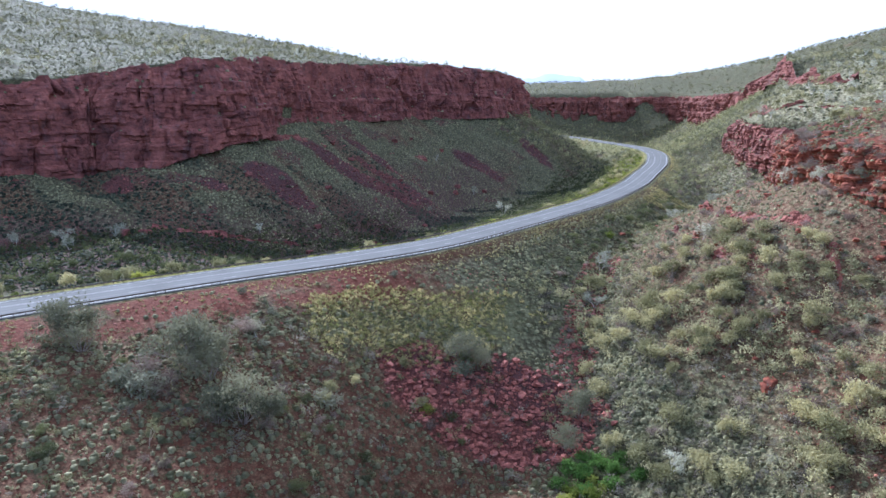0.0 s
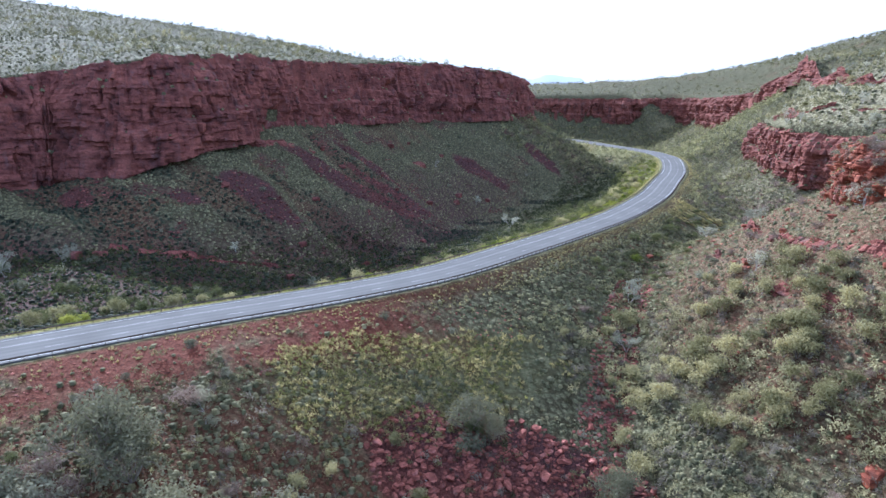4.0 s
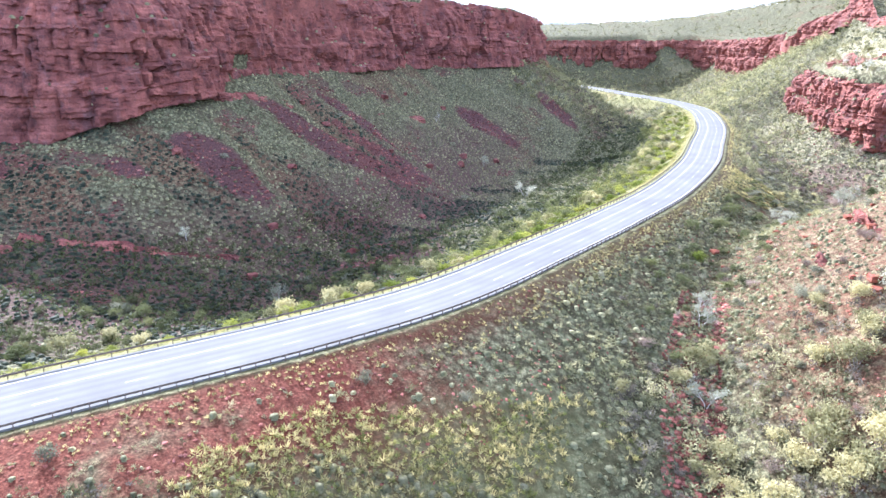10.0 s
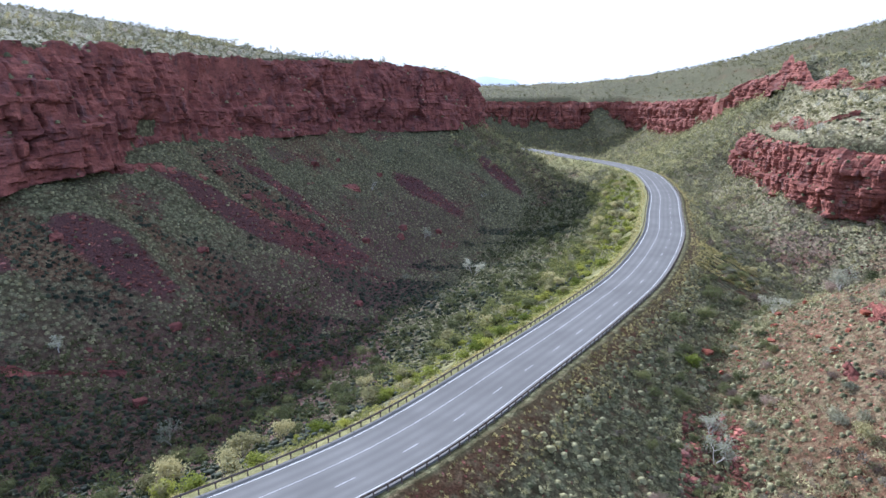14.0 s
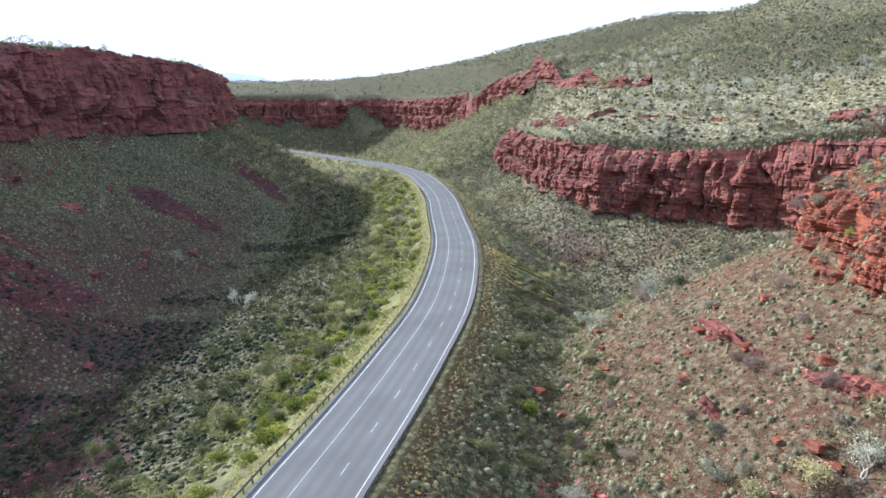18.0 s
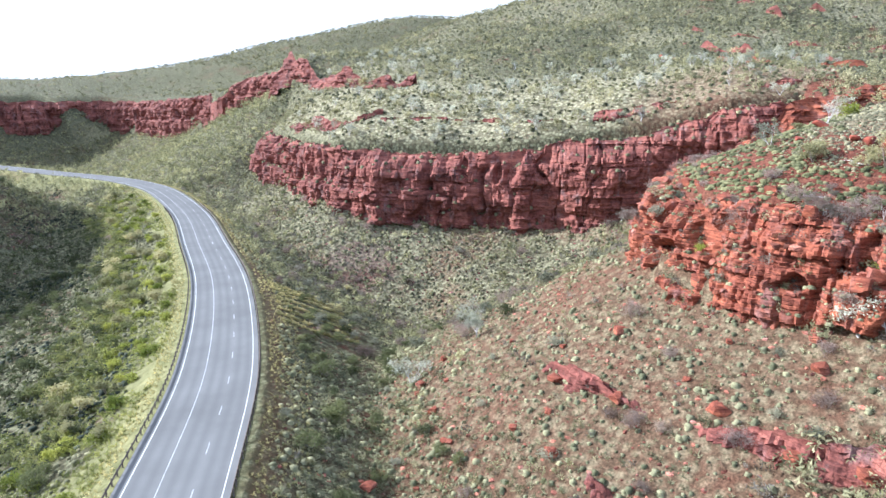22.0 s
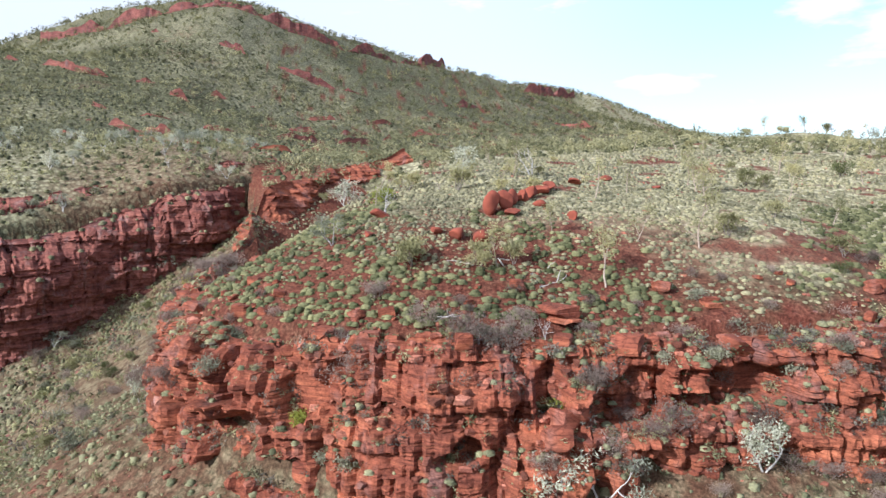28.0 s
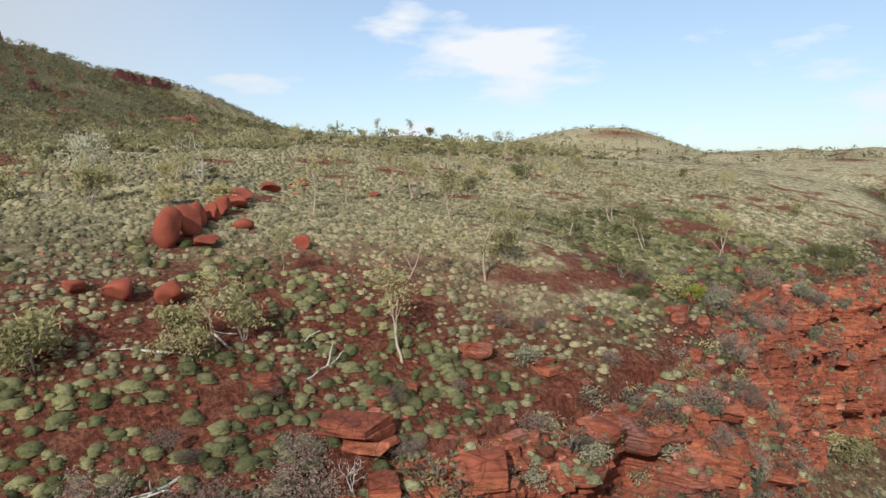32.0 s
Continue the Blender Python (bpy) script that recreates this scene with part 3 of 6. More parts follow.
bare = np.maximum(bare, 0.55 * fore)
bare = np.maximum(bare, 0.9 * (road_side > 0) * smooth(7.4, 9, road_d) * (1 - smooth(18, 30, road_d)) * (1 - smooth(-20, 14, flat_x + 12 * fbm(flat_x / 12, flat_y / 12, 0, 3, 45))) * smooth(-0.5, 0.1, 0.3 + fbm(flat_x / 9, flat_y / 9, 0, 3, 43)))
bare = np.maximum(bare, 0.25 * smooth(2, 12, sw) * (1 - smooth(40, 90, sw)) * (road_side < 0) * (streak < -0.1))
bare = np.maximum(bare, 0.85 * smooth(0, 2, rn) * (1 - smooth(14, 30, rn)) * smooth(150, 176, flat_y))
pale = smooth(np.interp(flat_y, [165, 190], [4, 16]), np.interp(flat_y, [165, 190], [12, 34]), rn) * (0.7 + 0.3 * smooth(-0.2, 0.3, fbm(flat_x / 40, flat_y / 40, 0, 3, 57))) * (1 - smooth(215, 330, flat_x + 0.5 * np.maximum(flat_y - 150, 0) - 4 * np.maximum(90 - flat_y, 0)))
below = (rn < 0) * (1 - smooth(40, 60, -rn)) * (road_side > 0) * smooth(14, 22, road_d)
pale = np.maximum(pale, 0.16 * below * (1 - smooth(28, 46, -rn)))
rb = FIELDS["brow"].ravel()
pale = np.maximum(pale, 0.6 * smooth(1, 8, rb) * (1 - smooth(45, 90, rb)) * (1 - smooth(420, 520, flat_y)))
pale = np.maximum(pale, 0.15 * smooth(2, 10, -sw))
pale = np.maximum(pale, 0.3 * smooth(20, 60, np.maximum(rn, rb)) * smooth(-0.15, 0.3, fbm(flat_x / 70, flat_y / 70, 0, 3, 59)) * (flat_x > 150) * (1 - smooth(420, 600, flat_y)))
patch_g = grass_patch(flat_x, flat_y)
verge = np.maximum(verge, (1 - smooth(0.3, 1.1, patch_g)) * (road_side > 0) * 0.35)
scree = np.maximum(scree, 1 - smooth(0.8, 1.1, pile))
valley = (FIELDS["brow"].ravel() < 0) * (1 - smooth(50, 90, -FIELDS["brow"].ravel())) * (road_side > 0) * smooth(14, 26, road_d) * (flat_y > 240) * (flat_y < 440)
# valley ground made paler to stand in for sun and haze
pale = np.maximum(pale, 0.3 * valley)
bare = np.maximum(bare, 0.3 * valley * smooth(-0.1, 0.25, fbm(flat_x / 16, flat_y / 16, 0, 3, 67)))
scree = np.maximum(scree, valley * (1 - smooth(0.6, 1.1, ((flat_x - 152) / 16) ** 2 + ((flat_y - 343) / 16) ** 2 + 0.5 * fbm(flat_x / 8, flat_y / 8, 0, 3, 69))))
bare = np.maximum(bare, (road_side > 0) * smooth(7.4, 8.5, road_d) * (1 - smooth(9, 15, road_d)) * np.interp(flat_x, [-10, 25], [0.7, 0.3]))
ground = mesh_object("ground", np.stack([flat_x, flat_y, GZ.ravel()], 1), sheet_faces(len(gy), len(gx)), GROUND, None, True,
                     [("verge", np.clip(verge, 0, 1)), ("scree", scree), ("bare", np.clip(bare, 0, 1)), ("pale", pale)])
tagged(ground, "red stony ground with dry grass cover", "ground", kind="structure")


# ---- cliffs ----
LEDGES = {}


def cliff(name, line, mat, du, dv, bulge, joint, seed, label, lean=0.16, shelf=0.0, start=0.0, stop=1e9, ragged=1.0, column=1.0, cave=0.0, proud=0.0, holes=(), pillar=0.0, brim=3.4, widths=((15.0, 1.0), (6.2, 0.7), (2.6, 0.32))):
    """A rock wall along a rim: buttresses, strata, joints and ledges; the wall stands on the rim and leans outward to its foot."""
    c = spline(line, du)
    n = normals2(c)
    run = np.concatenate([[0], np.cumsum(np.hypot(*np.diff(c[:, :2], axis=0).T))])
    keep = (run >= start) & (run <= stop)
    c, n, run = c[keep], n[keep], run[keep]
    for _ in range(6):
        n[1:-1] = (n[:-2] + n[1:-1] + n[2:]) / 3
    n /= np.linalg.norm(n, axis=1)[:, None]
    notch = np.floor(run / (joint * 1.3) + 0.7 * fbm(run / (joint * 3), 0.2, 0, 2, seed + 40)).astype(np.int64)
    crown = 1.3 * fbm(run / 14, 0.5, 0, 3, seed) + 0.55 * joint * (ihash(notch, notch * 0, notch * 0, seed) - 0.6)
    top = c[:, 2] + 0.2 + ragged * crown
    low = c[:, 3] - 5.0
    tall = top - low
    rows = int(np.max(tall) / dv)
    f = np.linspace(0, 1, rows)[:, None]
    z = top[None] - f * tall[None]
    u = np.broadcast_to(run[None], z.shape)
    grow = smooth(0.0, 0.3, f)
    butt = grow * bulge * (0.9 * fbm(u / 38, z / 150, 0, 2, seed + 1) + 0.7 * fbm(u / 12, z / 60, 0, 2, seed + 2))
    warp = z + 1.0 * fbm(u / 30, z / 12, 0, 2, seed + 3)
    o = butt + lean * (top[None] - z)
    for thick, wide, deep, s in ((joint * 1.6, joint * 2.3, 0.95, 1), (joint * 0.62, joint * 1.2, 0.6, 2), (joint * 0.26, joint * 0.8, 0.26, 3)):
        band = np.floor(warp / (thick * column) + 0.6 * fbm(u / (9 * wide), 0.3, 0, 2, seed + s * 7)).astype(np.int64)
        along = u / wide + ihash(band, band * 0 + s, band * 0, seed) * 7.3 + 0.4 * fbm(u / wide / 2, z / 9, 0, 2, seed + s)
        cell = np.floor(along).astype(np.int64)
        o = o + deep * joint * 0.6 * (ihash(cell, band, band * 0 + s, seed + 5) - 0.45)
        o = o + (deep * 0.3 + 0.12 * (s > 1)) * joint * (ihash(band, band * 0, band * 0 + s, seed + 9) - 0.5)
        edge = np.minimum(along - cell, 1 - along + cell) * wide
        o = o - deep * 0.6 * (1 - smooth(0.0, 0.35, edge))
    if cave:
        hollow = vnoise(u / 6.5, z / 3.6, 0, seed + 61) * 0.7 + 0.3 * vnoise(u / 2.4, z / 1.7, 0, seed + 62)
        o = o - cave * smooth(0.56, 0.66, hollow) * smooth(0.12, 0.22, f)
    o = o + proud * smooth(0.0, 0.05, f)
    if pillar:
        tier = f + 0.1 * fbm(u / 40, 0.1, 0, 2, seed + 70)
        for k, (wide, deep) in enumerate(widths, 1):
            shift = u / wide + 0.45 * fbm(u / wide / 1.5, z / 30, 0, 2, seed + 70 + k) + 0.16 * fbm(u / 6, z / 5, 0, 2, seed + 74 + k)
            block = np.floor(shift).astype(np.int64)
            rank = np.floor(warp / (wide * 1.6) + ihash(block, block * 0, block * 0 + k, seed + 71)).astype(np.int64)
            side_gap = np.minimum(shift - block, 1 - shift + block) * wide
            o = o + pillar * deep * (ihash(block, rank, block * 0 + k, seed + 72) - 0.5) * smooth(0.0, 0.08, f)
            o = o - pillar * deep * 0.55 * (1 - smooth(0.0, 0.5 + 0.06 * wide, side_gap)) * smooth(0.35, 0.6, ihash(block, block * 0, block * 0, seed + 73))
        o = o + 2.4 * smooth(0.56, 0.6, tier) * smooth(-0.3, 0.1, fbm(u / 60, 0.7, 0, 2, seed + 78))
    for hx, hy, hz, wide, tall_by, deep in holes:
        u0 = run[np.argmin(np.hypot(c[:, 0] - hx, c[:, 1] - hy))]
        o = o - deep * np.exp(-((((u - u0) / wide) ** 2 + ((z - hz) / tall_by) ** 2) ** 3))
    split = np.abs(fbm(u / 17 + 0.35 * fbm(u / 8, z / 10, 0, 2, seed + 22), z / 90, 0, 2, seed + 21))
    o = o + 0.45 * bulge * grow - bulge * 0.8 * (1 - smooth(0.0, 0.09, split)) * smooth(0.25, 0.6, vnoise(u / 14, z / 11, 0, seed + 23))
    o = o + 0.35 * fbm(u / 1.6, z / 1.1, 0, 3, seed + 13)
    if shelf:
        for level, k in ((0.05, 1), (0.13, 2), (0.21, 3), (0.30, 4)):
            step_out = shelf * smooth(-0.45, 0.3, fbm(u / 17, 0.4, 0, 2, seed + 30 + k))
            o = o + step_out * smooth(level, level + 0.012, f + 0.07 * fbm(u / 9, 0.2, 0, 2, seed + 15 + k))
    round_top = np.clip(1 - f * tall[None] / 1.2, 0, 1) ** 2 * 0.9
    o = np.maximum(o - round_top, -0.25)
    X, Y = c[None, :, 0] + n[None, :, 0] * o, c[None, :, 1] + n[None, :, 1] * o
    cap = []
    bx, by = c[:, 0] - n[:, 0] * brim, c[:, 1] - n[:, 1] * brim
    back = np.stack([bx, by, on_ground(bx, by) - 0.5], 1)
    edge = np.stack([X[0], Y[0], z[0]], 1)
    for k in range(12):
        t = k / 12
        row = back + (edge - back) * t
        spot = np.floor(row[:, :2] / (joint * 0.7)).astype(np.int64)
        row[:, 2] = np.minimum(back[:, 2] + 0.5, edge[:, 2]) * (1 - t) + edge[:, 2] * t - 0.6 * (k == 0)
        row[:, 2] += (k > 0) * (0.55 * joint * (ihash(spot[:, 0], spot[:, 1], spot[:, 0] * 0, seed + 50) - 0.6) + 0.25 * fbm(row[:, 0] / 1.3, row[:, 1] / 1.3, 0, 2, seed + 51))
        cap.append(row)
    v = np.concatenate([*cap, np.stack([X, Y, z], -1).reshape(-1, 3)])
    q = sheet_faces(rows + 12, len(run))
    ob = mesh_object(name, v, q, mat, None, False)
    flat = (o[2:] - o[:-2]) > 1.1 * (z[:-2] - z[2:])
    v3 = np.stack([X, Y, z], -1)
    m = np.random.default_rng(seed).uniform(0, 1, flat.sum())[:, None]
    LEDGES[name] = np.concatenate([v3[1:-1][flat] * m + v3[:-2][flat] * (1 - m), *cap[1:]])
    return tagged(ob, label, "cliff", kind="structure")


def outcrop(name, plan, high, mat, joint, seed, label, du=0.5, dv=0.4, bulge=2.0, shelf=0.0, whole=False):
    """A broken band of rock along a line on a slope, where its top rises out of the ground here and there."""
    c = spline([(*q, 0.0) for q in plan], 5.0)
    g = on_ground(c[:, 0], c[:, 1])
    rise = high * np.clip(2.6 * fbm(np.arange(len(c)) / 2.2, 0.7, 0, 2, seed + 3), -0.9, 1.4)
    if whole:
        rise = high * (0.55 + 0.9 * fbm(np.arange(len(c)) / 3.0, 0.7, 0, 2, seed + 3))
    return cliff(name, [(x, y, z + h, z - 2.0 - high * 0.4) for (x, y, _), z, h in zip(c, g, rise)], mat, du, dv, bulge, joint, seed, label, 0.2, shelf, brim=1.3)


cliff("cliff_west", RIM_WEST, ROCK_WEST, 0.75, 0.6, 5.5, 4.2, 100, "tall dark red jointed cliff above a scree slope", column=4.0, pillar=3.0)
cliff("cliff_nose", RIM_NOSE, ROCK_NOSE, 0.30, 0.22, 2.4, 1.9, 200, "orange red layered cliff with ledges and broken blocks", 0.05, 0.3, 60.0, 330.0, 1.0, 1.4, 2.0, 0.6, [(101, 186, 25.5, 1.3, 2.3, 2.4), (100, 168, 26, 2.2, 1.6, 2.4), (103, 204, 25, 1.0, 0.8, 1.8)], 1.7, widths=((11.0, 1.1), (4.2, 0.6), (1.8, 0.25)))
cliff("cliff_brow", RIM_BROW[:13][::-1], ROCK_BROW, 0.55, 0.4, 5.5, 2.6, 300, "dark red layered cliff with overhangs and hollows", 0.06, 0.0, 6.0, 1e9, 1.0, 1.7, 1.0, 1.0, [(174, 381, 18.5, 2.2, 2.8, 7), (179, 398, 17.5, 1.8, 2.0, 6), (196, 330, 18, 1.6, 3.4, 4), (201, 318, 17, 1.4, 3.6, 4)], 2.4, widths=((24.0, 1.0), (9.5, 0.6)))
cliff("cliff_canyon", RIM_BROW[14:][::-1], ROCK_BROW, 1.1, 0.8, 7.0, 3.0, 340, "purple red cliffs and towers along the far canyon", 0.06, 0.0, 0.0, 1e9, 1.2, 2.0, 0.0, 1.0, (), 3.2)
outcrop("ledge_nose_low", [(96, 236), (86, 218), (82, 200), (82, 184), (85, 166), (86, 148), (80, 128)], 2.6, ROCK_BROW, 1.7, 400, "broken orange rock ledge on the slope", 0.4, 0.3)
outcrop("ledge_nose_foot", [(72, 205), (70, 190), (72, 172), (74, 152), (70, 132), (66, 115)], 2.4, ROCK_BROW, 1.7, 420, "broken red rock ledge above the creek", 0.4, 0.3)
outcrop("ledge_brow_top", [(262, 240), (244, 262), (232, 284), (218, 312), (209, 338), (200, 360), (190, 376), (188, 392), (191, 410), (195, 428), (204, 446)][::-1], 1.3, ROCK_BROW, 2.2, 460, "dark red upper rock tier above the cliff", 0.5, 0.4, 2.5)
outcrop("tower_brow_top", [(196, 374), (188, 380), (187, 390), (190, 402), (194, 416), (200, 426)][::-1], 4.2, ROCK_BROW, 2.0, 464, "red rock block with an overhang at the cliff top", 0.4, 0.35, 1.6, whole=True)
outcrop("band_brow_upper", [(238, 398), (236, 425), (240, 452), (243, 474), (248, 500), (256, 524)][::-1], 13.0, ROCK_BROW, 3.0, 470, "red cliff band above the grassy bench", 0.9, 0.6, 4.0, whole=True)
outcrop("ledge_gully_head", [(160, 232), (180, 225), (198, 217), (212, 206), (222, 192)], 4.5, ROCK_NOSE, 2.2, 440, "broken red cliff at the head of the gully", 0.5, 0.4, 2.5, 0.8, whole=True)
outcrop("ledge_west_low", [(-104, 236), (-88, 239), (-72, 243), (-45, 252), (-22, 270)], 1.2, ROCK_WEST, 2.2, 480, "thin dark red rock band low on the slope", 0.6, 0.4)
outcrop("ledge_west_mid", [(-88, 318), (-62, 345), (-40, 372), (-20, 402), (-5, 418)], 1.8, ROCK_WEST, 2.6, 500, "red rock rib running down the scree", 0.6, 0.5)
outcrop("band_hill_top", [(640, 470), (620, 400), (612, 340), (622, 280), (650, 220), (700, 165), (770, 120)][::-1], 12.0, ROCK_WEST, 6.0, 520, "red rock band below the hill's crest", 2.0, 1.5, 8.0, whole=True)
outcrop("band_hill_mid", [(470, 420), (450, 350), (452, 290), (470, 230), (500, 170)][::-1], 3.5, ROCK_BROW, 4.0, 540, "low rock band across the hillside", 1.5, 1.0, 5.0)
outcrop("band_far_hill", [(960, 230), (930, 150), (930, 70), (960, -20), (1010, -90)][::-1], 16.0, ROCK_WEST, 7.0, 560, "purple red cliff on the far hill", 3.0, 2.0, 10.0, whole=True)
outcrop("band_hill_low", [(360, 330), (345, 280), (350, 225), (370, 180), (395, 130)][::-1], 2.6, ROCK_BROW, 3.0, 580, "broken rock ledges on the lower hillside", 1.2, 0.8, 4.0)
outcrop("band_hill_step", [(392, 335), (384, 292), (390, 250), (410, 215), (438, 190)][::-1], 3.2, ROCK_BROW, 3.0, 610, "dark red ledges stepping up the hillside", 1.2, 0.8, 4.0)
outcrop("band_hill_rib", [(432, 310), (424, 258), (440, 216), (470, 178), (480, 130)][::-1], 3.2, ROCK_BROW, 3.0, 630, "thin purple red ledges on the hillside", 1.2, 0.8, 4.0)
outcrop("band_hill_brow", [(548, 360), (528, 300), (532, 235), (560, 165), (600, 110)][::-1], 4.5, ROCK_WEST, 4.0, 650, "dark rock ledges high on the hillside", 1.5, 1.0, 5.0)
outcrop("band_bench", [(322, 320), (304, 285), (300, 250), (322, 205), (335, 160)][::-1], 2.4, ROCK_NOSE, 2.4, 670, "low red ledges among trees on the bench", 1.0, 0.7, 3.0)
outcrop("band_hill_south", [(560, 60), (540, 20), (560, -40), (610, -90)][::-1], 5.0, ROCK_BROW, 4.0, 600, "red ledges on the south flank of the hill", 1.5, 1.0, 5.0)

# ---- road ----
def ribbon(name, line, left, right, z, mat, parent=None, thick=0.0, fields=None, cols=2):
    """A strip beside a line, from left to right metres to the right of its way."""
    n = normals2(line)
    offs = np.linspace(left, right, cols)
    if thick:
        offs = np.concatenate([[left], offs, [right]])
    v = np.stack([np.stack([line[:, 0] + n[:, 0] * o, line[:, 1] + n[:, 1] * o, np.full(len(line), z)], 1) for o in offs], 1)
    if thick:
        v[:, 0, 2] -= thick
        v[:, -1, 2] -= thick
    extra = [(k, np.tile(fn(offs), len(line))) for k, fn in (fields or {}).items()]
    return mesh_object(name, v.reshape(-1, 3), sheet_faces(len(line), len(offs))[:, ::-1], mat, parent, False, extra)


fine_road = spline(ROAD_PLAN, 1.5)
wear = lambda o: sum(np.exp(-((o - c) / 0.55) ** 2) for c in (-4.6, -2.9, -0.4, 1.2, 3.2, 4.7)) * 0.8
road = ribbon("road", fine_road, -6.5, 6.4, 0.0, ASPHALT, None, 0.6, {"lane": wear}, 60)
tagged(road, "grey asphalt road with three lanes, worn wheel tracks", "road", kind="structure")
for off, half in ((-5.35, 0.055), (5.5, 0.06)):
    ribbon("line", fine_road, off - half, off + half, 0.012, LINE_WHITE, road)
ribbon("line", fine_road, -1.76, -1.64, 0.012, LINE_WORN, road)
run = np.concatenate([[0], np.cumsum(np.hypot(*np.diff(fine_road[:, :2], axis=0).T))])


def along(s):
    return np.stack([np.interp(s, run, fine_road[:, k]) for k in (0, 1)], 1)


for k in range(int(run[-1] / 10.4) - 1):
    piece = along(np.linspace(10.4 * k + 3.7, 10.4 * k + 6.5, 4))
    ribbon("dash", piece, 2.12, 2.24, 0.012, LINE_WORN, road)


def guard_rail(side, first, last, label):
    rail = new("guard_rail")
    s = np.arange(first, last, 1.0)
    p = along(s)
    n = normals2(p)
    prof = [(0.0, 0.44), (0.07, 0.49), (0.07, 0.53), (0.0, 0.58), (0.07, 0.63), (0.07, 0.68), (0.0, 0.74), (-0.012, 0.74), (-0.012, 0.44)]
    sign = np.sign(side)
    v = np.stack([np.stack([p[:, 0] + n[:, 0] * (side - sign * a), p[:, 1] + n[:, 1] * (side - sign * a), np.full(len(p), h)], 1) for a, h in prof], 1)
    mesh_object("beam", v.reshape(-1, 3), sheet_faces(len(p), len(prof)), STEEL, rail)
    box = np.array([(x, y, z) for z in (-0.9, 0.70) for x, y in ((-0.055, -0.08), (0.055, -0.08), (0.055, 0.08), (-0.055, 0.08))])
    quads = np.array([(0, 1, 5, 4), (1, 2, 6, 5), (2, 3, 7, 6), (3, 0, 4, 7), (4, 5, 6, 7)])
    shared = None
    for q in np.arange(first, last, 2.0):
        a = along(np.array([q - 0.5, q + 0.5]))
        m, t = a.mean(0), a[1] - a[0]
        nn = np.array([t[1], -t[0]]) / np.hypot(*t)
        if shared is None:
            post = mesh_object("post", box, quads, STEEL, rail)
            shared = post.data
        else:
            post = new("post", shared)
            post.parent = rail
        at = m + nn * (side + sign * 0.1)
        post.location, post.rotation_euler = (at[0], at[1], 0.0), (0, 0, math.atan2(t[1], t[0]))
    return tagged(rail, label, "guard rail", "guard rails")


guard_rail(6.6, 60, 560, "weathered steel guard rail with posts along the creek side")
guard_rail(-6.9, 60, 560, "rusty brown steel guard rail along the inner kerb")

# ---- plants: templates as (points, triangles) ----
rng = np.random.default_rng(7)


def tuft(blades, wide, core=True, tall=0.75, droop=0.0):
    """A grass hummock of unit radius: thin blades fanned over a dome, on a solid core."""
    v, f = [], []
    if core:
        rings = [(0.62, 0.0), (0.56, 0.34 * tall), (0.34, 0.62 * tall)]
        k = 5
        for r, h in rings:
            for j in range(k):
                a = 2 * math.pi * (j + 0.5 * (h > 0)) / k
                q = r * rng.uniform(0.85, 1.15)
                v.append((q * math.cos(a), q * math.sin(a), h * rng.uniform(0.85, 1.15)))
        v.append((0, 0, 0.72 * tall))
        for i in range(2):
            for j in range(k):
                a, b2 = i * k + j, i * k + (j + 1) % k
                f += [(a, b2, b2 + k), (a, b2 + k, a + k)]
        f += [(2 * k + j, 2 * k + (j + 1) % k, 3 * k) for j in range(k)]
    for _ in range(blades):
        a, e = rng.uniform(0, 2 * math.pi), math.asin(rng.uniform(0.05, 1.0))
        d = np.array([math.cos(a) * math.cos(e), math.sin(a) * math.cos(e), math.sin(e) * tall])
        s = np.cross(d, rng.normal(size=3))
        s *= wide / (np.linalg.norm(s) + 1e-6)
        base = d * rng.uniform(0.1, 0.55)
        tip = d * rng.uniform(0.75, 1.2) + rng.normal(size=3) * 0.07 - np.array([0, 0, droop * rng.uniform(0, 1)])
        i = len(v)
        v += [base - s, base + s, tip]
        f.append((i, i + 1, i + 2))
    return np.array(v), np.array(f)


def clump(leaves, size):
    """A far shrub of unit height: large leaf sprays in an uneven crown."""
    v, f = [], []
    lobes = rng.normal(size=(5, 3)) * (0.26, 0.26, 0.15) + (0, 0, 0.6)
    for k in range(leaves):
        c = lobes[k % 5] + rng.normal(size=3) * (0.16, 0.16, 0.12)
        a, b2 = rng.normal(size=3), rng.normal(size=3)
        a, b2 = a / np.linalg.norm(a) * size, b2 / np.linalg.norm(b2) * size * 0.7
        i = len(v)
        v += [c - a, c + b2, c + a]
        f.append((i, i + 1, i + 2))
    return np.array(v), np.array(f)


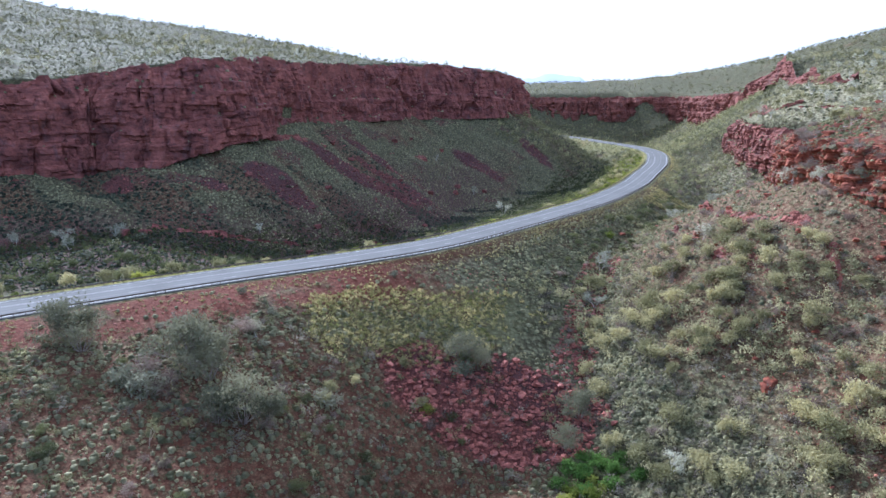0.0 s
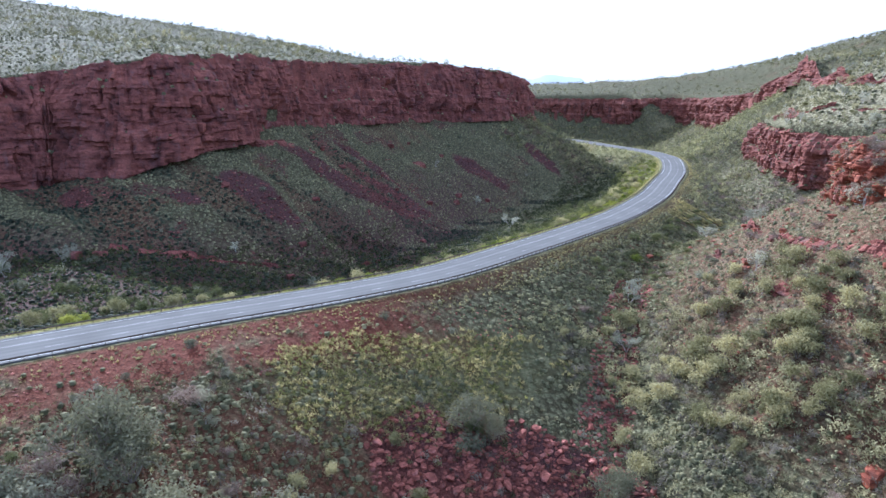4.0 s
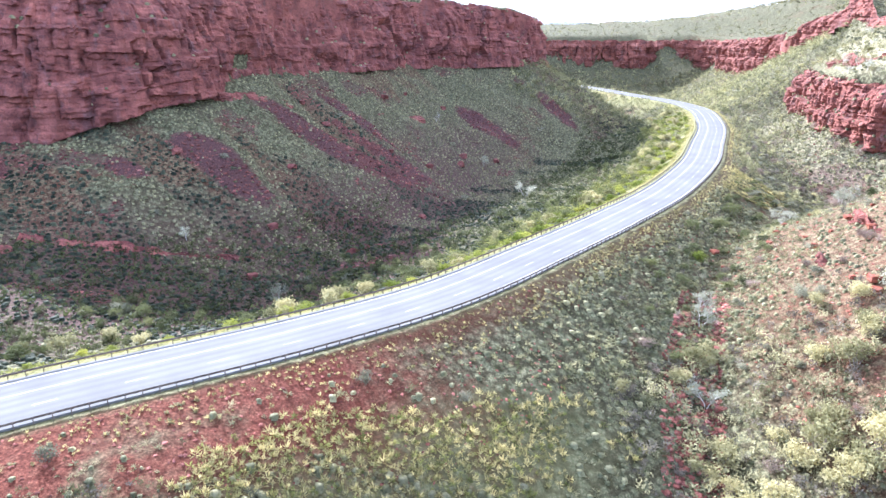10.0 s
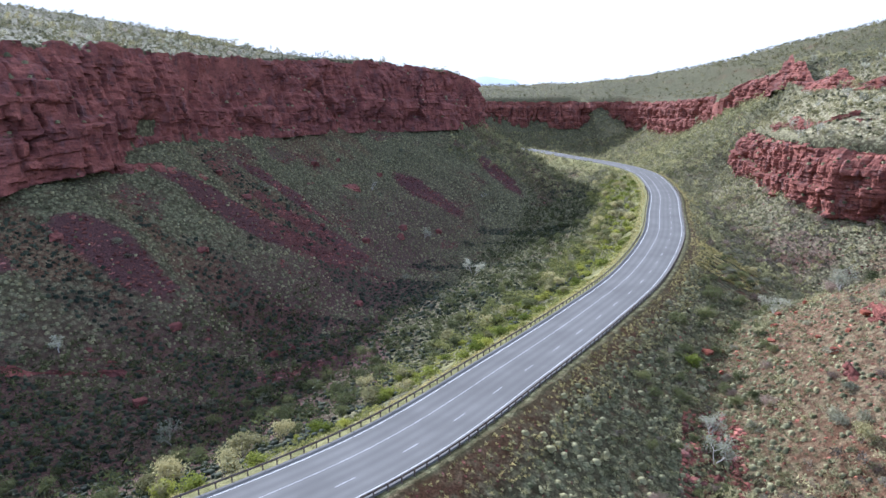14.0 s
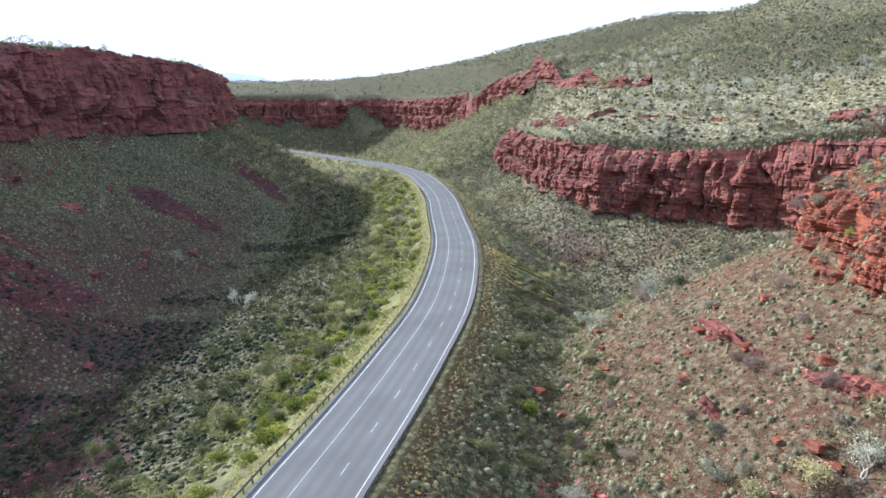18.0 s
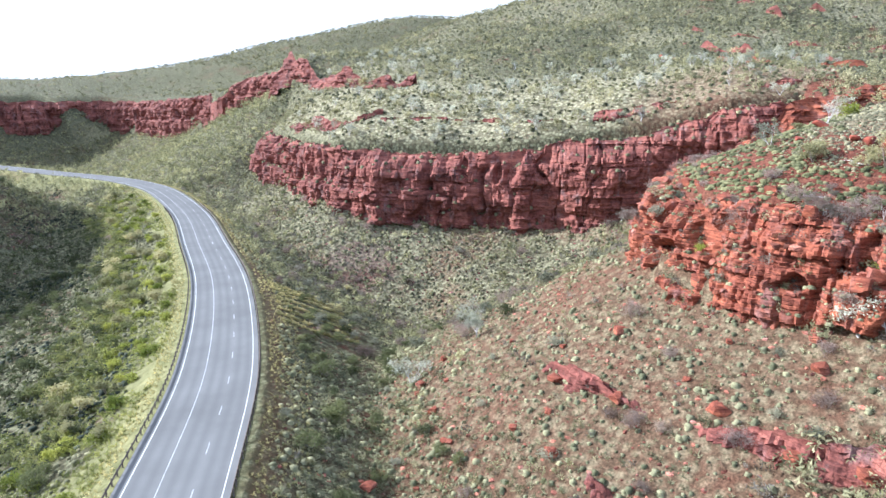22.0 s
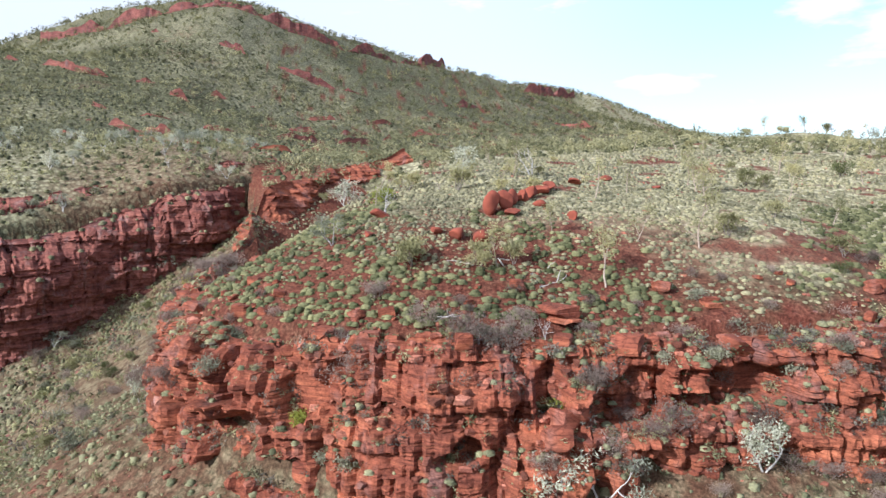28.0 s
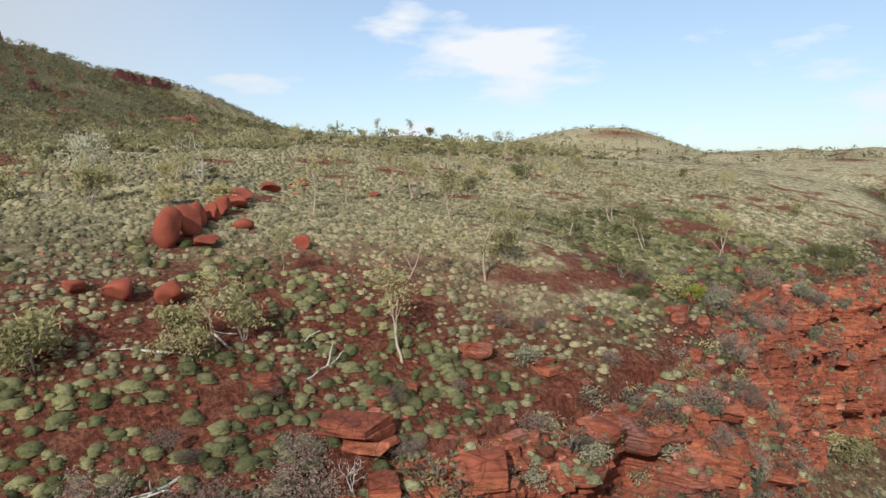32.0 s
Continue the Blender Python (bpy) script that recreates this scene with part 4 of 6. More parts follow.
def scatter(name, places, sizes, templates, mat, label, category, heights=None, sink=0.0, soft=True):
    """Many plants or stones joined into one mesh; each keeps a tint of its own."""
    places, sizes = np.asarray(places, float), np.asarray(sizes, float)
    heights = sizes if heights is None else np.asarray(heights, float)
    kind = rng.integers(0, len(templates), len(places))
    vs, fs, ts, base = [], [], [], 0
    for k, (tv, tf) in enumerate(templates):
        p, s, h = places[kind == k], sizes[kind == k], heights[kind == k]
        if not len(p):
            continue
        a = rng.uniform(0, 2 * math.pi, len(p))
        ca, sa = np.cos(a)[:, None], np.sin(a)[:, None]
        x = (tv[None, :, 0] * ca - tv[None, :, 1] * sa) * s[:, None] + p[:, 0:1]
        y = (tv[None, :, 0] * sa + tv[None, :, 1] * ca) * s[:, None] + p[:, 1:2]
        z = tv[None, :, 2] * h[:, None] + p[:, 2:3] - sink * s[:, None]
        vs.append(np.stack([x, y, z], -1).reshape(-1, 3))
        fs.append((tf[None] + (base + np.arange(len(p)) * len(tv))[:, None, None]).reshape(-1, 3))
        ts.append(np.repeat(rng.uniform(0, 1, len(p)), len(tv)))
        base += len(p) * len(tv)
    ob = mesh_object(name, np.concatenate(vs), np.concatenate(fs), mat, None, soft, [("tint", np.concatenate(ts))])
    return tagged(ob, label, category, kind="stuff")


class Spots:
    """Candidate places on a jittered grid, with what the plan says of each."""

    def __init__(self, x0, x1, y0, y1, step):
        x, y = np.meshgrid(np.arange(x0, x1, step), np.arange(y0, y1, step))
        x = (x + rng.uniform(-0.48, 0.48, x.shape) * step).ravel()
        y = (y + rng.uniform(-0.48, 0.48, y.shape) * step).ravel()
        self.x, self.y = x, y
        w, n, b2, r = (sample(k, x, y) for k in ("west", "nose", "brow", "road"))
        self.dw, self.dn, self.db, self.road = np.abs(w), np.abs(n), np.abs(b2), np.abs(r)
        self.iw, self.i_n, self.ib, self.right = w > 0, n > 0, b2 > 0, r > 0
        self.chance = rng.uniform(0, 1, len(x))
        self.east = self.i_n | self.ib
        self.rows = ((x - 97) / 14) ** 2 + ((y - 294) / 24) ** 2 < 1

    def noise(self, size, seed, octaves=3):
        return fbm(self.x / size, self.y / size, 0, octaves, seed)

    def at(self, keep):
        x, y = self.x[keep], self.y[keep]
        return np.stack([x, y, on_ground(x, y)], 1)


def sizes_of(p, lo, hi, power=1.0):
    return lo + (hi - lo) * rng.uniform(0, 1, len(p)) ** power


def mound(k, rings, blades, wide, tall, long=1.2):
    """A rounded grass hummock of unit radius with a fuzz of short blades."""
    v, f = [], []
    squeeze = rng.uniform(1 / long, long)
    for i in range(rings):
        e = 0.5 * math.pi * i / rings
        for j in range(k):
            a = 2 * math.pi * (j + 0.5 * (i % 2)) / k
            q = 0.86 * math.cos(e) ** 0.8 * rng.uniform(0.75, 1.18)
            v.append((q * math.cos(a) * squeeze, q * math.sin(a) / squeeze, tall * math.sin(e) * rng.uniform(0.85, 1.15) - 0.12 * (i == 0)))
    v.append((rng.normal() * 0.08, rng.normal() * 0.08, tall * rng.uniform(0.9, 1.08)))
    for i in range(rings - 1):
        for j in range(k):
            a, b2 = i * k + j, i * k + (j + 1) % k
            f += [(a, b2, b2 + k), (a, b2 + k, a + k)]
    f += [((rings - 1) * k + j, (rings - 1) * k + (j + 1) % k, rings * k) for j in range(k)]
    for _ in range(blades):
        a, e = rng.uniform(0, 2 * math.pi), math.asin(rng.uniform(0.05, 1.0))
        d = np.array([math.cos(a) * math.cos(e), math.sin(a) * math.cos(e), math.sin(e) * tall])
        s = np.cross(d, rng.normal(size=3))
        s *= wide / (np.linalg.norm(s) + 1e-6)
        i = len(v)
        v += [d * 0.62 - s, d * 0.62 + s, d * rng.uniform(0.98, 1.3) + rng.normal(size=3) * 0.12]
        f.append((i, i + 1, i + 2))
    return np.array(v), np.array(f)


NEAR_TUFTS = [mound(7, 3, 50, 0.04, 0.62, 1.5) for _ in range(10)]
MID_TUFTS = [mound(5, 2, 8, 0.09, 0.8) for _ in range(6)]
BLADE_TUFTS = [tuft(24, 0.10, False, 0.85) for _ in range(5)]
FAR_TUFTS = [mound(5, 2, 0, 0.1, 0.75) for _ in range(6)]
GRASS_TUFTS = [tuft(22, 0.10, False, 1.4, 0.3) for _ in range(5)]
CLUMPS = [clump(60, 0.13) for _ in range(6)]
FAR_CLUMPS = [clump(20, 0.24) for _ in range(6)]

# hummocks on the top of the near spur
s = Spots(88, 200, 60, 250, 0.58)
top = s.i_n & (s.dn > 2.0)
cover = s.noise(6, 41)
bare_here = smooth(np.interp(s.dn, [0, 20], [0.1, 0.32]), np.interp(s.dn, [0, 20], [0.35, 0.42]), cover)
close = (s.x < 140) & (s.y > 105) & (s.dn < 40)
keep = top & close & (s.chance < np.interp(s.dn, [4, 26], [0.8, 0.92]) - 0.75 * bare_here - 0.35 * smooth(0.05, 0.3, s.noise(3.5, 119)) * (s.dn < 22))
dry = (s.noise(26, 55) + 0.9 * smooth(8, 45, s.dn) - 0.1 + 0.45 * (1 - smooth(155, 185, s.y)) * smooth(3, 12, s.dn) + 0.3 * (s.chance - 0.5)) > 0.42
p = s.at(keep & ~dry)
scatter("hummock_grass", p, sizes_of(p, 0.2, 0.75, 1.8), NEAR_TUFTS, SPINIFEX_GREEN, "rounded green spinifex hummocks on red soil", "grass", None, 0.06)
p = s.at(keep & dry)
scatter("dry_hummock_grass", p, sizes_of(p, 0.15, 0.5, 1.8), NEAR_TUFTS, SPINIFEX_DRY, "pale dry spinifex hummocks on red soil", "grass", None, 0.06)
p = s.at(top & ~close & (s.chance < 0.3 - 0.26 * bare_here))
scatter("far_hummock_grass", p, sizes_of(p, 0.2, 0.6), FAR_TUFTS, SPINIFEX_DRY, "pale spinifex hummocks on the upper spur", "grass", None, 0.06)

# hummocks on ledges of the near cliff
led = LEDGES["cliff_nose"]
led = led[rng.permutation(len(led))[:6500]]
led = led[fbm(led[:, 0] / 7, led[:, 1] / 7, led[:, 2] / 4, 2, 61) > -0.12]
scatter("ledge_grass", led, sizes_of(led, 0.18, 0.6, 1.4), [*NEAR_TUFTS[:4], *BLADE_TUFTS], SPINIFEX_BLUE, "grey green spinifex tufts on cliff ledges", "grass", None, 0.1)
led = LEDGES["cliff_nose"]
led = led[rng.permutation(len(led))[:2400]]
led = led[fbm(led[:, 0] / 6, led[:, 1] / 6, led[:, 2] / 4, 2, 63) > -0.05]
half = rng.uniform(0, 1, len(led)) < 0.45
scatter("ledge_shrub", led[half], sizes_of(led[half], 0.6, 1.7, 1.4), CLUMPS, CREEK_LEAF, "pale green shrubs growing on the cliff ledges", "shrub", None, 0.15)
scatter("grey_ledge_shrub", led[~half], sizes_of(led[~half], 0.6, 1.7, 1.4), CLUMPS, TWIG_JOINED, "grey brown twiggy shrubs on the cliff ledges", "shrub", None, 0.15)
led = np.concatenate([LEDGES["cliff_brow"], LEDGES["cliff_west"]])
led = led[rng.permutation(len(led))[:1800]]
scatter("cliff_shrub", led, sizes_of(led, 0.4, 1.3), [*MID_TUFTS, *CLUMPS[:2]], SPINIFEX, "small grey green shrubs rooted on cliff ledges", "shrub", None, 0.1)

# slope below the near cliff
s = Spots(25, 150, 70, 262, 0.9)
slope = ~s.east & (s.dn > 3) & (s.dn < 62) & (s.road > 16) & (s.dn < s.db)
p = s.at(slope & (s.chance < 0.95 - 0.4 * smooth(0.0, 0.35, s.noise(6, 41))))
scatter("slope_hummock_grass", p, sizes_of(p, 0.2, 0.75, 2.0), [*MID_TUFTS[:3], *BLADE_TUFTS], SPINIFEX_BLUE, "grey green spinifex hummocks on a stony slope", "grass", None, 0.08)

# slope below the west cliff
s = Spots(-190, 130, 150, 560, 1.4)
slope = ~s.iw & (s.dw > 4) & (s.dw < 240) & ~s.right & (s.road > 14)
loose = scree_at(s.x, s.y)
stand = slope & (s.chance < 0.92 - 0.75 * loose * (s.dw < 110))
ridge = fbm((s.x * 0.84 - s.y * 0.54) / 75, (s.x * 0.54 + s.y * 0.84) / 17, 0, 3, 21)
# paler tufts here also stand in for lit ribs and haze, dark ones for shade
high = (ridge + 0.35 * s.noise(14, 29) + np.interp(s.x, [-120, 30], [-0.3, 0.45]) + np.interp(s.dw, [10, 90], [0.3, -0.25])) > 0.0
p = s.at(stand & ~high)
scatter("dark_hummock_grass", p, sizes_of(p, 0.35, 1.1, 1.8), FAR_TUFTS, SPINIFEX_SHADED, "dark green hummock grass on a steep slope, colour deepened for its shade", "grass", None, 0.08)
p = s.at(stand & high)
scatter("pale_slope_grass", p, sizes_of(p, 0.35, 0.85, 1.6), FAR_TUFTS, SPINIFEX, "grey green hummock grass on the ribs of the steep slope", "grass", None, 0.08)

# slope below the far red cliff
s = Spots(70, 300, 235, 560, 1.25)
slope = ~s.east & (s.db < 95) & (s.road > 14) & (s.db < s.dn + 12) & ~s.rows
p = s.at(slope & (s.chance < 0.8))
scatter("valley_hummock_grass", p, sizes_of(p, 0.3, 1.0, 1.8), FAR_TUFTS, SPINIFEX, "green hummock grass in the side valley", "grass", None, 0.08)

# road banks
s = Spots(-120, 170, 85, 520, 0.72)
edge = (s.road > 7.9) & (s.road < 10.6) & ~s.right
p = s.at(edge & (s.chance < 0.9))
scatter("verge_grass", p, sizes_of(p, 0.25, 0.5), GRASS_TUFTS, GRASS_GOLD, "golden dry grass along the road verge", "grass")
edge = (s.road > 9.5) & (s.road < np.interp(s.x, [-30, 25], [14, 27])) & ~s.right & (s.noise(9, 71) > -0.18)
p = s.at(edge & (s.chance < 0.72))
scatter("green_verge_grass", p, sizes_of(p, 0.3, 0.7), GRASS_TUFTS, GRASS_GREEN, "fresh green grass on the road bank", "grass")
edge = (s.road > 8.2) & (s.road < 14.5) & s.right
p = s.at(edge & (s.chance < np.interp(s.x, [-10, 25], [0.3, 0.75]) + 0.5 * s.noise(8, 73)))
scatter("shoulder_grass", p, sizes_of(p, 0.22, 0.5), GRASS_TUFTS, GRASS_GOLD, "straw coloured grass tufts beside the guard rail", "grass")
patch_c = grass_patch(s.x, s.y) + 0.9 * s.noise(9, 75)
field = s.right & (s.road > 11) & (patch_c < 1.0)
p = s.at(field & (s.chance < 0.75 * (1 - smooth(0.5, 1.0, patch_c)) + 0.12))
half = rng.uniform(0, 1, len(p)) < 0.7
scatter("bank_grass", p[half], sizes_of(p[half], 0.4, 1.0), GRASS_TUFTS, GRASS_GOLD, "tall yellow grass on the red bank", "grass")
scatter("green_bank_grass", p[~half], sizes_of(p[~half], 0.35, 0.8), GRASS_TUFTS, GRASS_GREEN, "tall green grass on the red bank", "grass")
pile_c = ((s.x - 12) / 24) ** 2 + ((s.y - 131) / 14) ** 2 + 0.5 * s.noise(10, 93)
bank = s.right & (s.road > 10) & (s.road < 40) & (patch_c > 1.0) & (s.dn > 36) & (pile_c > 1.0) & ~s.rows
p = s.at(bank & (s.chance < np.interp(s.x, [5, 28], [0.12, 0.62])))
scatter("bank_hummock_grass", p, sizes_of(p, 0.25, 0.9, 2.0), [*MID_TUFTS[:2], *BLADE_TUFTS], SPINIFEX_BLUE, "grey green tussocks on the creek bank", "grass", None, 0.08)
s = Spots(-90, 90, 70, 160, 0.85)
pile_c = ((s.x - 12) / 24) ** 2 + ((s.y - 131) / 14) ** 2 + 0.5 * s.noise(10, 93)
fore = s.right & (s.road > 22) & (s.dn > 55) & (s.y < 150) & (pile_c > 1.05)
p = s.at(fore & (s.chance < 0.88 - 0.4 * smooth(0.1, 0.4, s.noise(9, 77))))
scatter("creek_hummock_grass", p, sizes_of(p, 0.25, 0.95, 2.2), [*MID_TUFTS, *BLADE_TUFTS[:2]], SPINIFEX, "grey green hummock grass beside the creek", "grass", None, 0.08)

# thickets in the gullies
s = Spots(-150, 140, 140, 480, 2.2)
gully = ~s.right & ~s.iw & (s.road > 21) & (s.road < 66 + 30 * (s.x < -20)) & (s.dw > 40)
stand = gully & (s.chance < 0.7 + 0.6 * s.noise(14, 85) + 0.35 * (s.x < 0))
brow_side = (s.road < 33 + 8 * s.noise(20, 117)) & (s.x > 8 + 20 * s.noise(20, 121))
p = s.at(stand & ~brow_side)
scatter("gully_bush", p, sizes_of(p, 0.8, 2.4, 1.5), FAR_CLUMPS, GULLY_LEAF, "dark green bushes crowding the gully beside the road", "shrub")
p = s.at(stand & brow_side)
scatter("bank_thicket", p, sizes_of(p, 1.2, 3.6, 1.3), CLUMPS, THICKET_LEAF, "olive green thicket down the road bank", "shrub")
s = Spots(60, 290, 230, 500, 2.3)
side = ~s.east & s.right & (s.road > 13) & (s.db < 100) & (s.dn > 20) & ~s.rows
p = s.at(side & (s.chance < 0.6 + 0.7 * s.noise(16, 87)))
half = rng.uniform(0, 1, len(p)) < 0.4
scatter("grey_valley_bush", p[half], sizes_of(p[half], 0.9, 2.6, 1.3), CLUMPS, TWIG_JOINED, "grey brown leafless bushes in the side valley", "shrub")
p = p[~half]
scatter("valley_bush", p, sizes_of(p, 1.0, 3.0, 1.3), FAR_CLUMPS, LIT_LEAF, "olive and grey bushes filling the side valley", "shrub")
s = Spots(0, 125, 80, 260, 2.4)
side = ~s.east & s.right & (s.road > 12) & (s.dn > 4) & (s.dn < 70)
p = s.at(side & (s.chance < 0.46 + 0.5 * s.noise(12, 89)))
half = rng.uniform(0, 1, len(p)) < 0.4
scatter("grey_slope_bush", p[half], sizes_of(p[half], 0.5, 1.7, 1.5), CLUMPS, TWIG_JOINED, "grey brown twiggy bushes on the stony slope", "shrub")
p = p[~half]
scatter("slope_bush", p, sizes_of(p, 0.5, 1.7, 1.5), CLUMPS, FAR_LEAF, "low olive bushes on the stony slope", "shrub")

s = Spots(165, 330, 235, 560, 2.0)
brink = s.ib & (s.db > 1) & (s.db < 60)
p = s.at(brink & (s.chance < 0.5 - 0.006 * s.db + 0.4 * s.noise(14, 99)))
half = rng.uniform(0, 1, len(p)) < 0.35
scatter("brink_shrub", p[~half], sizes_of(p[~half], 0.6, 2.2, 1.5), FAR_CLUMPS, LIT_LEAF, "low dark shrubs crowding the cliff top", "shrub")
scatter("pale_brink_shrub", p[half], sizes_of(p[half], 0.6, 2.2, 1.5), FAR_CLUMPS, CREEK_LEAF, "pale olive shrubs along the cliff top", "shrub")

s = Spots(-90, 45, 70, 140, 2.4)
near = s.right & (s.road > 20) & (s.dn > 60)
p = s.at(near & (s.chance < 0.5 + 0.7 * s.noise(10, 103) + 0.3 * (s.y < 112) * (s.x > -25)))
half = rng.uniform(0, 1, len(p)) < 0.5
scatter("foreground_shrub", p[half], sizes_of(p[half], 0.8, 2.7, 1.4), CLUMPS, FAR_LEAF, "olive green shrubs on red stony ground", "shrub")
scatter("grey_foreground_shrub", p[~half], sizes_of(p[~half], 0.8, 2.5, 1.4), CLUMPS, TWIG_JOINED, "grey brown twiggy shrubs on red stony ground", "shrub")

s = Spots(-90, 125, 85, 420, 1.9)
side = ~s.east & s.right & (s.road > 12.5) & (s.road < 42) & (s.dn > 30) & ~s.rows
patch_c = grass_patch(s.x, s.y)
p = s.at(side & (patch_c > 0.9) & (s.chance < smooth(11, 20, s.road) * (0.55 + 0.6 * s.noise(9, 109))))
tone = rng.uniform(0, 1, len(p))
scatter("bank_bush", p[tone < 0.5], sizes_of(p[tone < 0.5], 0.5, 1.8, 1.3), CLUMPS, LIT_LEAF, "dark olive bushes on the creek side of the road bank", "shrub")
scatter("grey_bank_bush", p[tone > 0.75], sizes_of(p[tone > 0.75], 0.5, 1.6, 1.3), CLUMPS, CREEK_LEAF, "pale grey green bushes on the road bank", "shrub")
scatter("dark_bank_bush", p[(tone > 0.5) & (tone < 0.75)], sizes_of(p[(tone > 0.5) & (tone < 0.75)], 0.5, 1.6, 1.3), CLUMPS, GULLY_LEAF, "deep green bushes on the road bank", "shrub")

# tops of the far plateaus and hills
s = Spots(-330, 70, 255, 720, 3.0)
p = s.at(s.iw & (s.dw > 3) & (s.chance < 0.75))
scatter("plateau_grass", p, sizes_of(p, 0.35, 0.95), FAR_TUFTS, SPINIFEX, "olive grass clumps on the west plateau", "grass", None, 0.05)
p = s.at(s.iw & (s.dw > 5) & (s.chance > 0.86))
scatter("plateau_shrub", p, sizes_of(p, 1.2, 4.2, 1.5), CLUMPS, FAR_LEAF, "scattered olive shrubs on the west plateau", "shrub")
s = Spots(170, 520, 20, 700, 3.2)
hill = s.east & (np.minimum(s.dn, s.db) > 4) & ~((s.x < 200) & s.i_n & (s.y < 232))
p = s.at(hill & (s.chance < 0.7))
scatter("hill_grass", p, sizes_of(p, 0.5, 1.4), FAR_TUFTS, SPINIFEX_HILL, "olive grass clumps on the hillside, darkened partly for cloud shade", "grass", None, 0.05)
p = s.at(hill & (s.chance > 0.90 - 0.12 * s.noise(50, 107)))
scatter("hill_tree", p, sizes_of(p, 2.2, 5.0), CLUMPS, CREEK_LEAF, "pale olive small trees scattered over the hillside", "tree")
near_brow = s.ib & (s.db < 90)
p = s.at(hill & (s.chance > np.where(near_brow, 0.78, 0.62 - 0.45 * s.noise(60, 81))))
pick_tone = rng.uniform(0, 1, len(p)) < 0.45
scatter("pale_hill_shrub", p[pick_tone], sizes_of(p[pick_tone], 0.9, 2.6, 1.5), FAR_CLUMPS, CREEK_LEAF, "pale olive shrubs over the hillside", "shrub")
p = p[~pick_tone]
scatter("hill_shrub", p, sizes_of(p, 0.8, 3.0, 1.8), FAR_CLUMPS, FAR_LEAF, "olive and grey shrubs scattered over the hillside", "shrub")
s = Spots(480, 1350, -350, 1250, 7.6)
p = s.at(s.east & (s.chance < 0.85 + 0.5 * s.noise(90, 83)))
scatter("far_shrub", p, sizes_of(p, 2.2, 6.0, 1.4), FAR_CLUMPS, FAR_LEAF, "dark shrubs dotted over far hills", "shrub")
s = Spots(-60, 520, 700, 1500, 9.0)
p = s.at(s.east & (s.chance < 0.5))
scatter("canyon_shrub", p, sizes_of(p, 2.0, 4.5), FAR_CLUMPS, FAR_LEAF, "dark shrubs on the far canyon plateau", "shrub")
s = Spots(40, 340, 480, 1030, 3.6)
p = s.at(~s.east & ~s.iw & (s.road > 10) & (s.chance < 0.85))
scatter("canyon_floor_shrub", p, sizes_of(p, 1.6, 4.8, 1.5), FAR_CLUMPS, LIT_LEAF, "green shrubs on the far valley floor", "shrub")
s = Spots(-800, 200, 700, 1300, 14.0)
p = s.at(s.iw & (s.chance < 0.4))
scatter("ridge_shrub", p, sizes_of(p, 2.0, 4.5), FAR_CLUMPS, FAR_LEAF, "shrubs along the far west ridge", "shrub")
s = Spots(350, 1700, -1900, -500, 20.0)
p = s.at(s.i_n & (s.chance < 0.6))
scatter("remote_shrub", p, sizes_of(p, 4.0, 9.0), FAR_CLUMPS, FAR_LEAF, "dark shrubs dotted over remote hills", "shrub")
s = Spots(200, 1100, -900, 30, 9.0)
p = s.at(s.i_n & (s.chance < 0.32))
scatter("upland_shrub", p, sizes_of(p, 1.5, 3.5), FAR_CLUMPS, FAR_LEAF, "olive shrubs over rolling pale upland", "shrub")


# ---- trees and shrubs, each a thing ----
def tube(v, f, path, radii, sides=5):
    path = np.array(path)
    i0 = len(v)
    for k, (q, r) in enumerate(zip(path, radii)):
        d = path[min(k + 1, len(path) - 1)] - path[max(k - 1, 0)]
        d = d / (np.linalg.norm(d) + 1e-9)
        a = np.cross(d, (0.3, 0.9, 0.2))
        a /= np.linalg.norm(a)
        b2 = np.cross(d, a)
        for j in range(sides):
            t = 2 * math.pi * j / sides
            v.append(q + r * (a * math.cos(t) + b2 * math.sin(t)))
    for k in range(len(path) - 1):
        for j in range(sides):
            a, b2 = i0 + k * sides + j, i0 + k * sides + (j + 1) % sides
            f += [(a, b2, b2 + sides), (a, b2 + sides, a + sides)]


def limb(v, f, start, way, length, r, ends, depth, wobble, bend=0.12, twigs=None):
    n = 5
    path, d = [np.array(start)], np.array(way) / np.linalg.norm(way)
    for k in range(n):
        d = d + rng.normal(size=3) * wobble + np.array([0, 0, bend])
        d /= np.linalg.norm(d)
        path.append(path[-1] + d * length / n)
    tube(v, f, path, np.linspace(r, r * 0.45, n + 1), 6 if depth > 1 else 4)
    if depth == 0:
        ends.append(path[-1])
        ends.append(path[-2] + rng.normal(size=3) * 0.1)
        return
    for k in range(rng.integers(2, 4)):
        i = rng.integers(2, n + 1)
        w = d + rng.normal(size=3) * 0.75
        limb(*(twigs or (v, f)), path[i], w, length * rng.uniform(0.5, 0.75), r * 0.5, ends, depth - 1, wobble, bend)
    limb(*(twigs or (v, f)), path[-1], d + rng.normal(size=3) * 0.3, length * 0.6, r * 0.45, ends, depth - 1, wobble, bend)


def sprays(ends, per, spread, size, flat=0.7):
    v, f = [], []
    for e in ends:
        for _ in range(per):
            c = e + rng.normal(size=3) * spread * (1, 1, flat)
            a, b2 = rng.normal(size=3), rng.normal(size=3)
            a, b2 = a / np.linalg.norm(a) * size, b2 / np.linalg.norm(b2) * size * 0.45
            i = len(v)
            v += [c - a, c + b2, c + a, c - b2]
            f += [(i, i + 1, i + 2), (i, i + 2, i + 3)]
    return np.array(v), np.array(f)


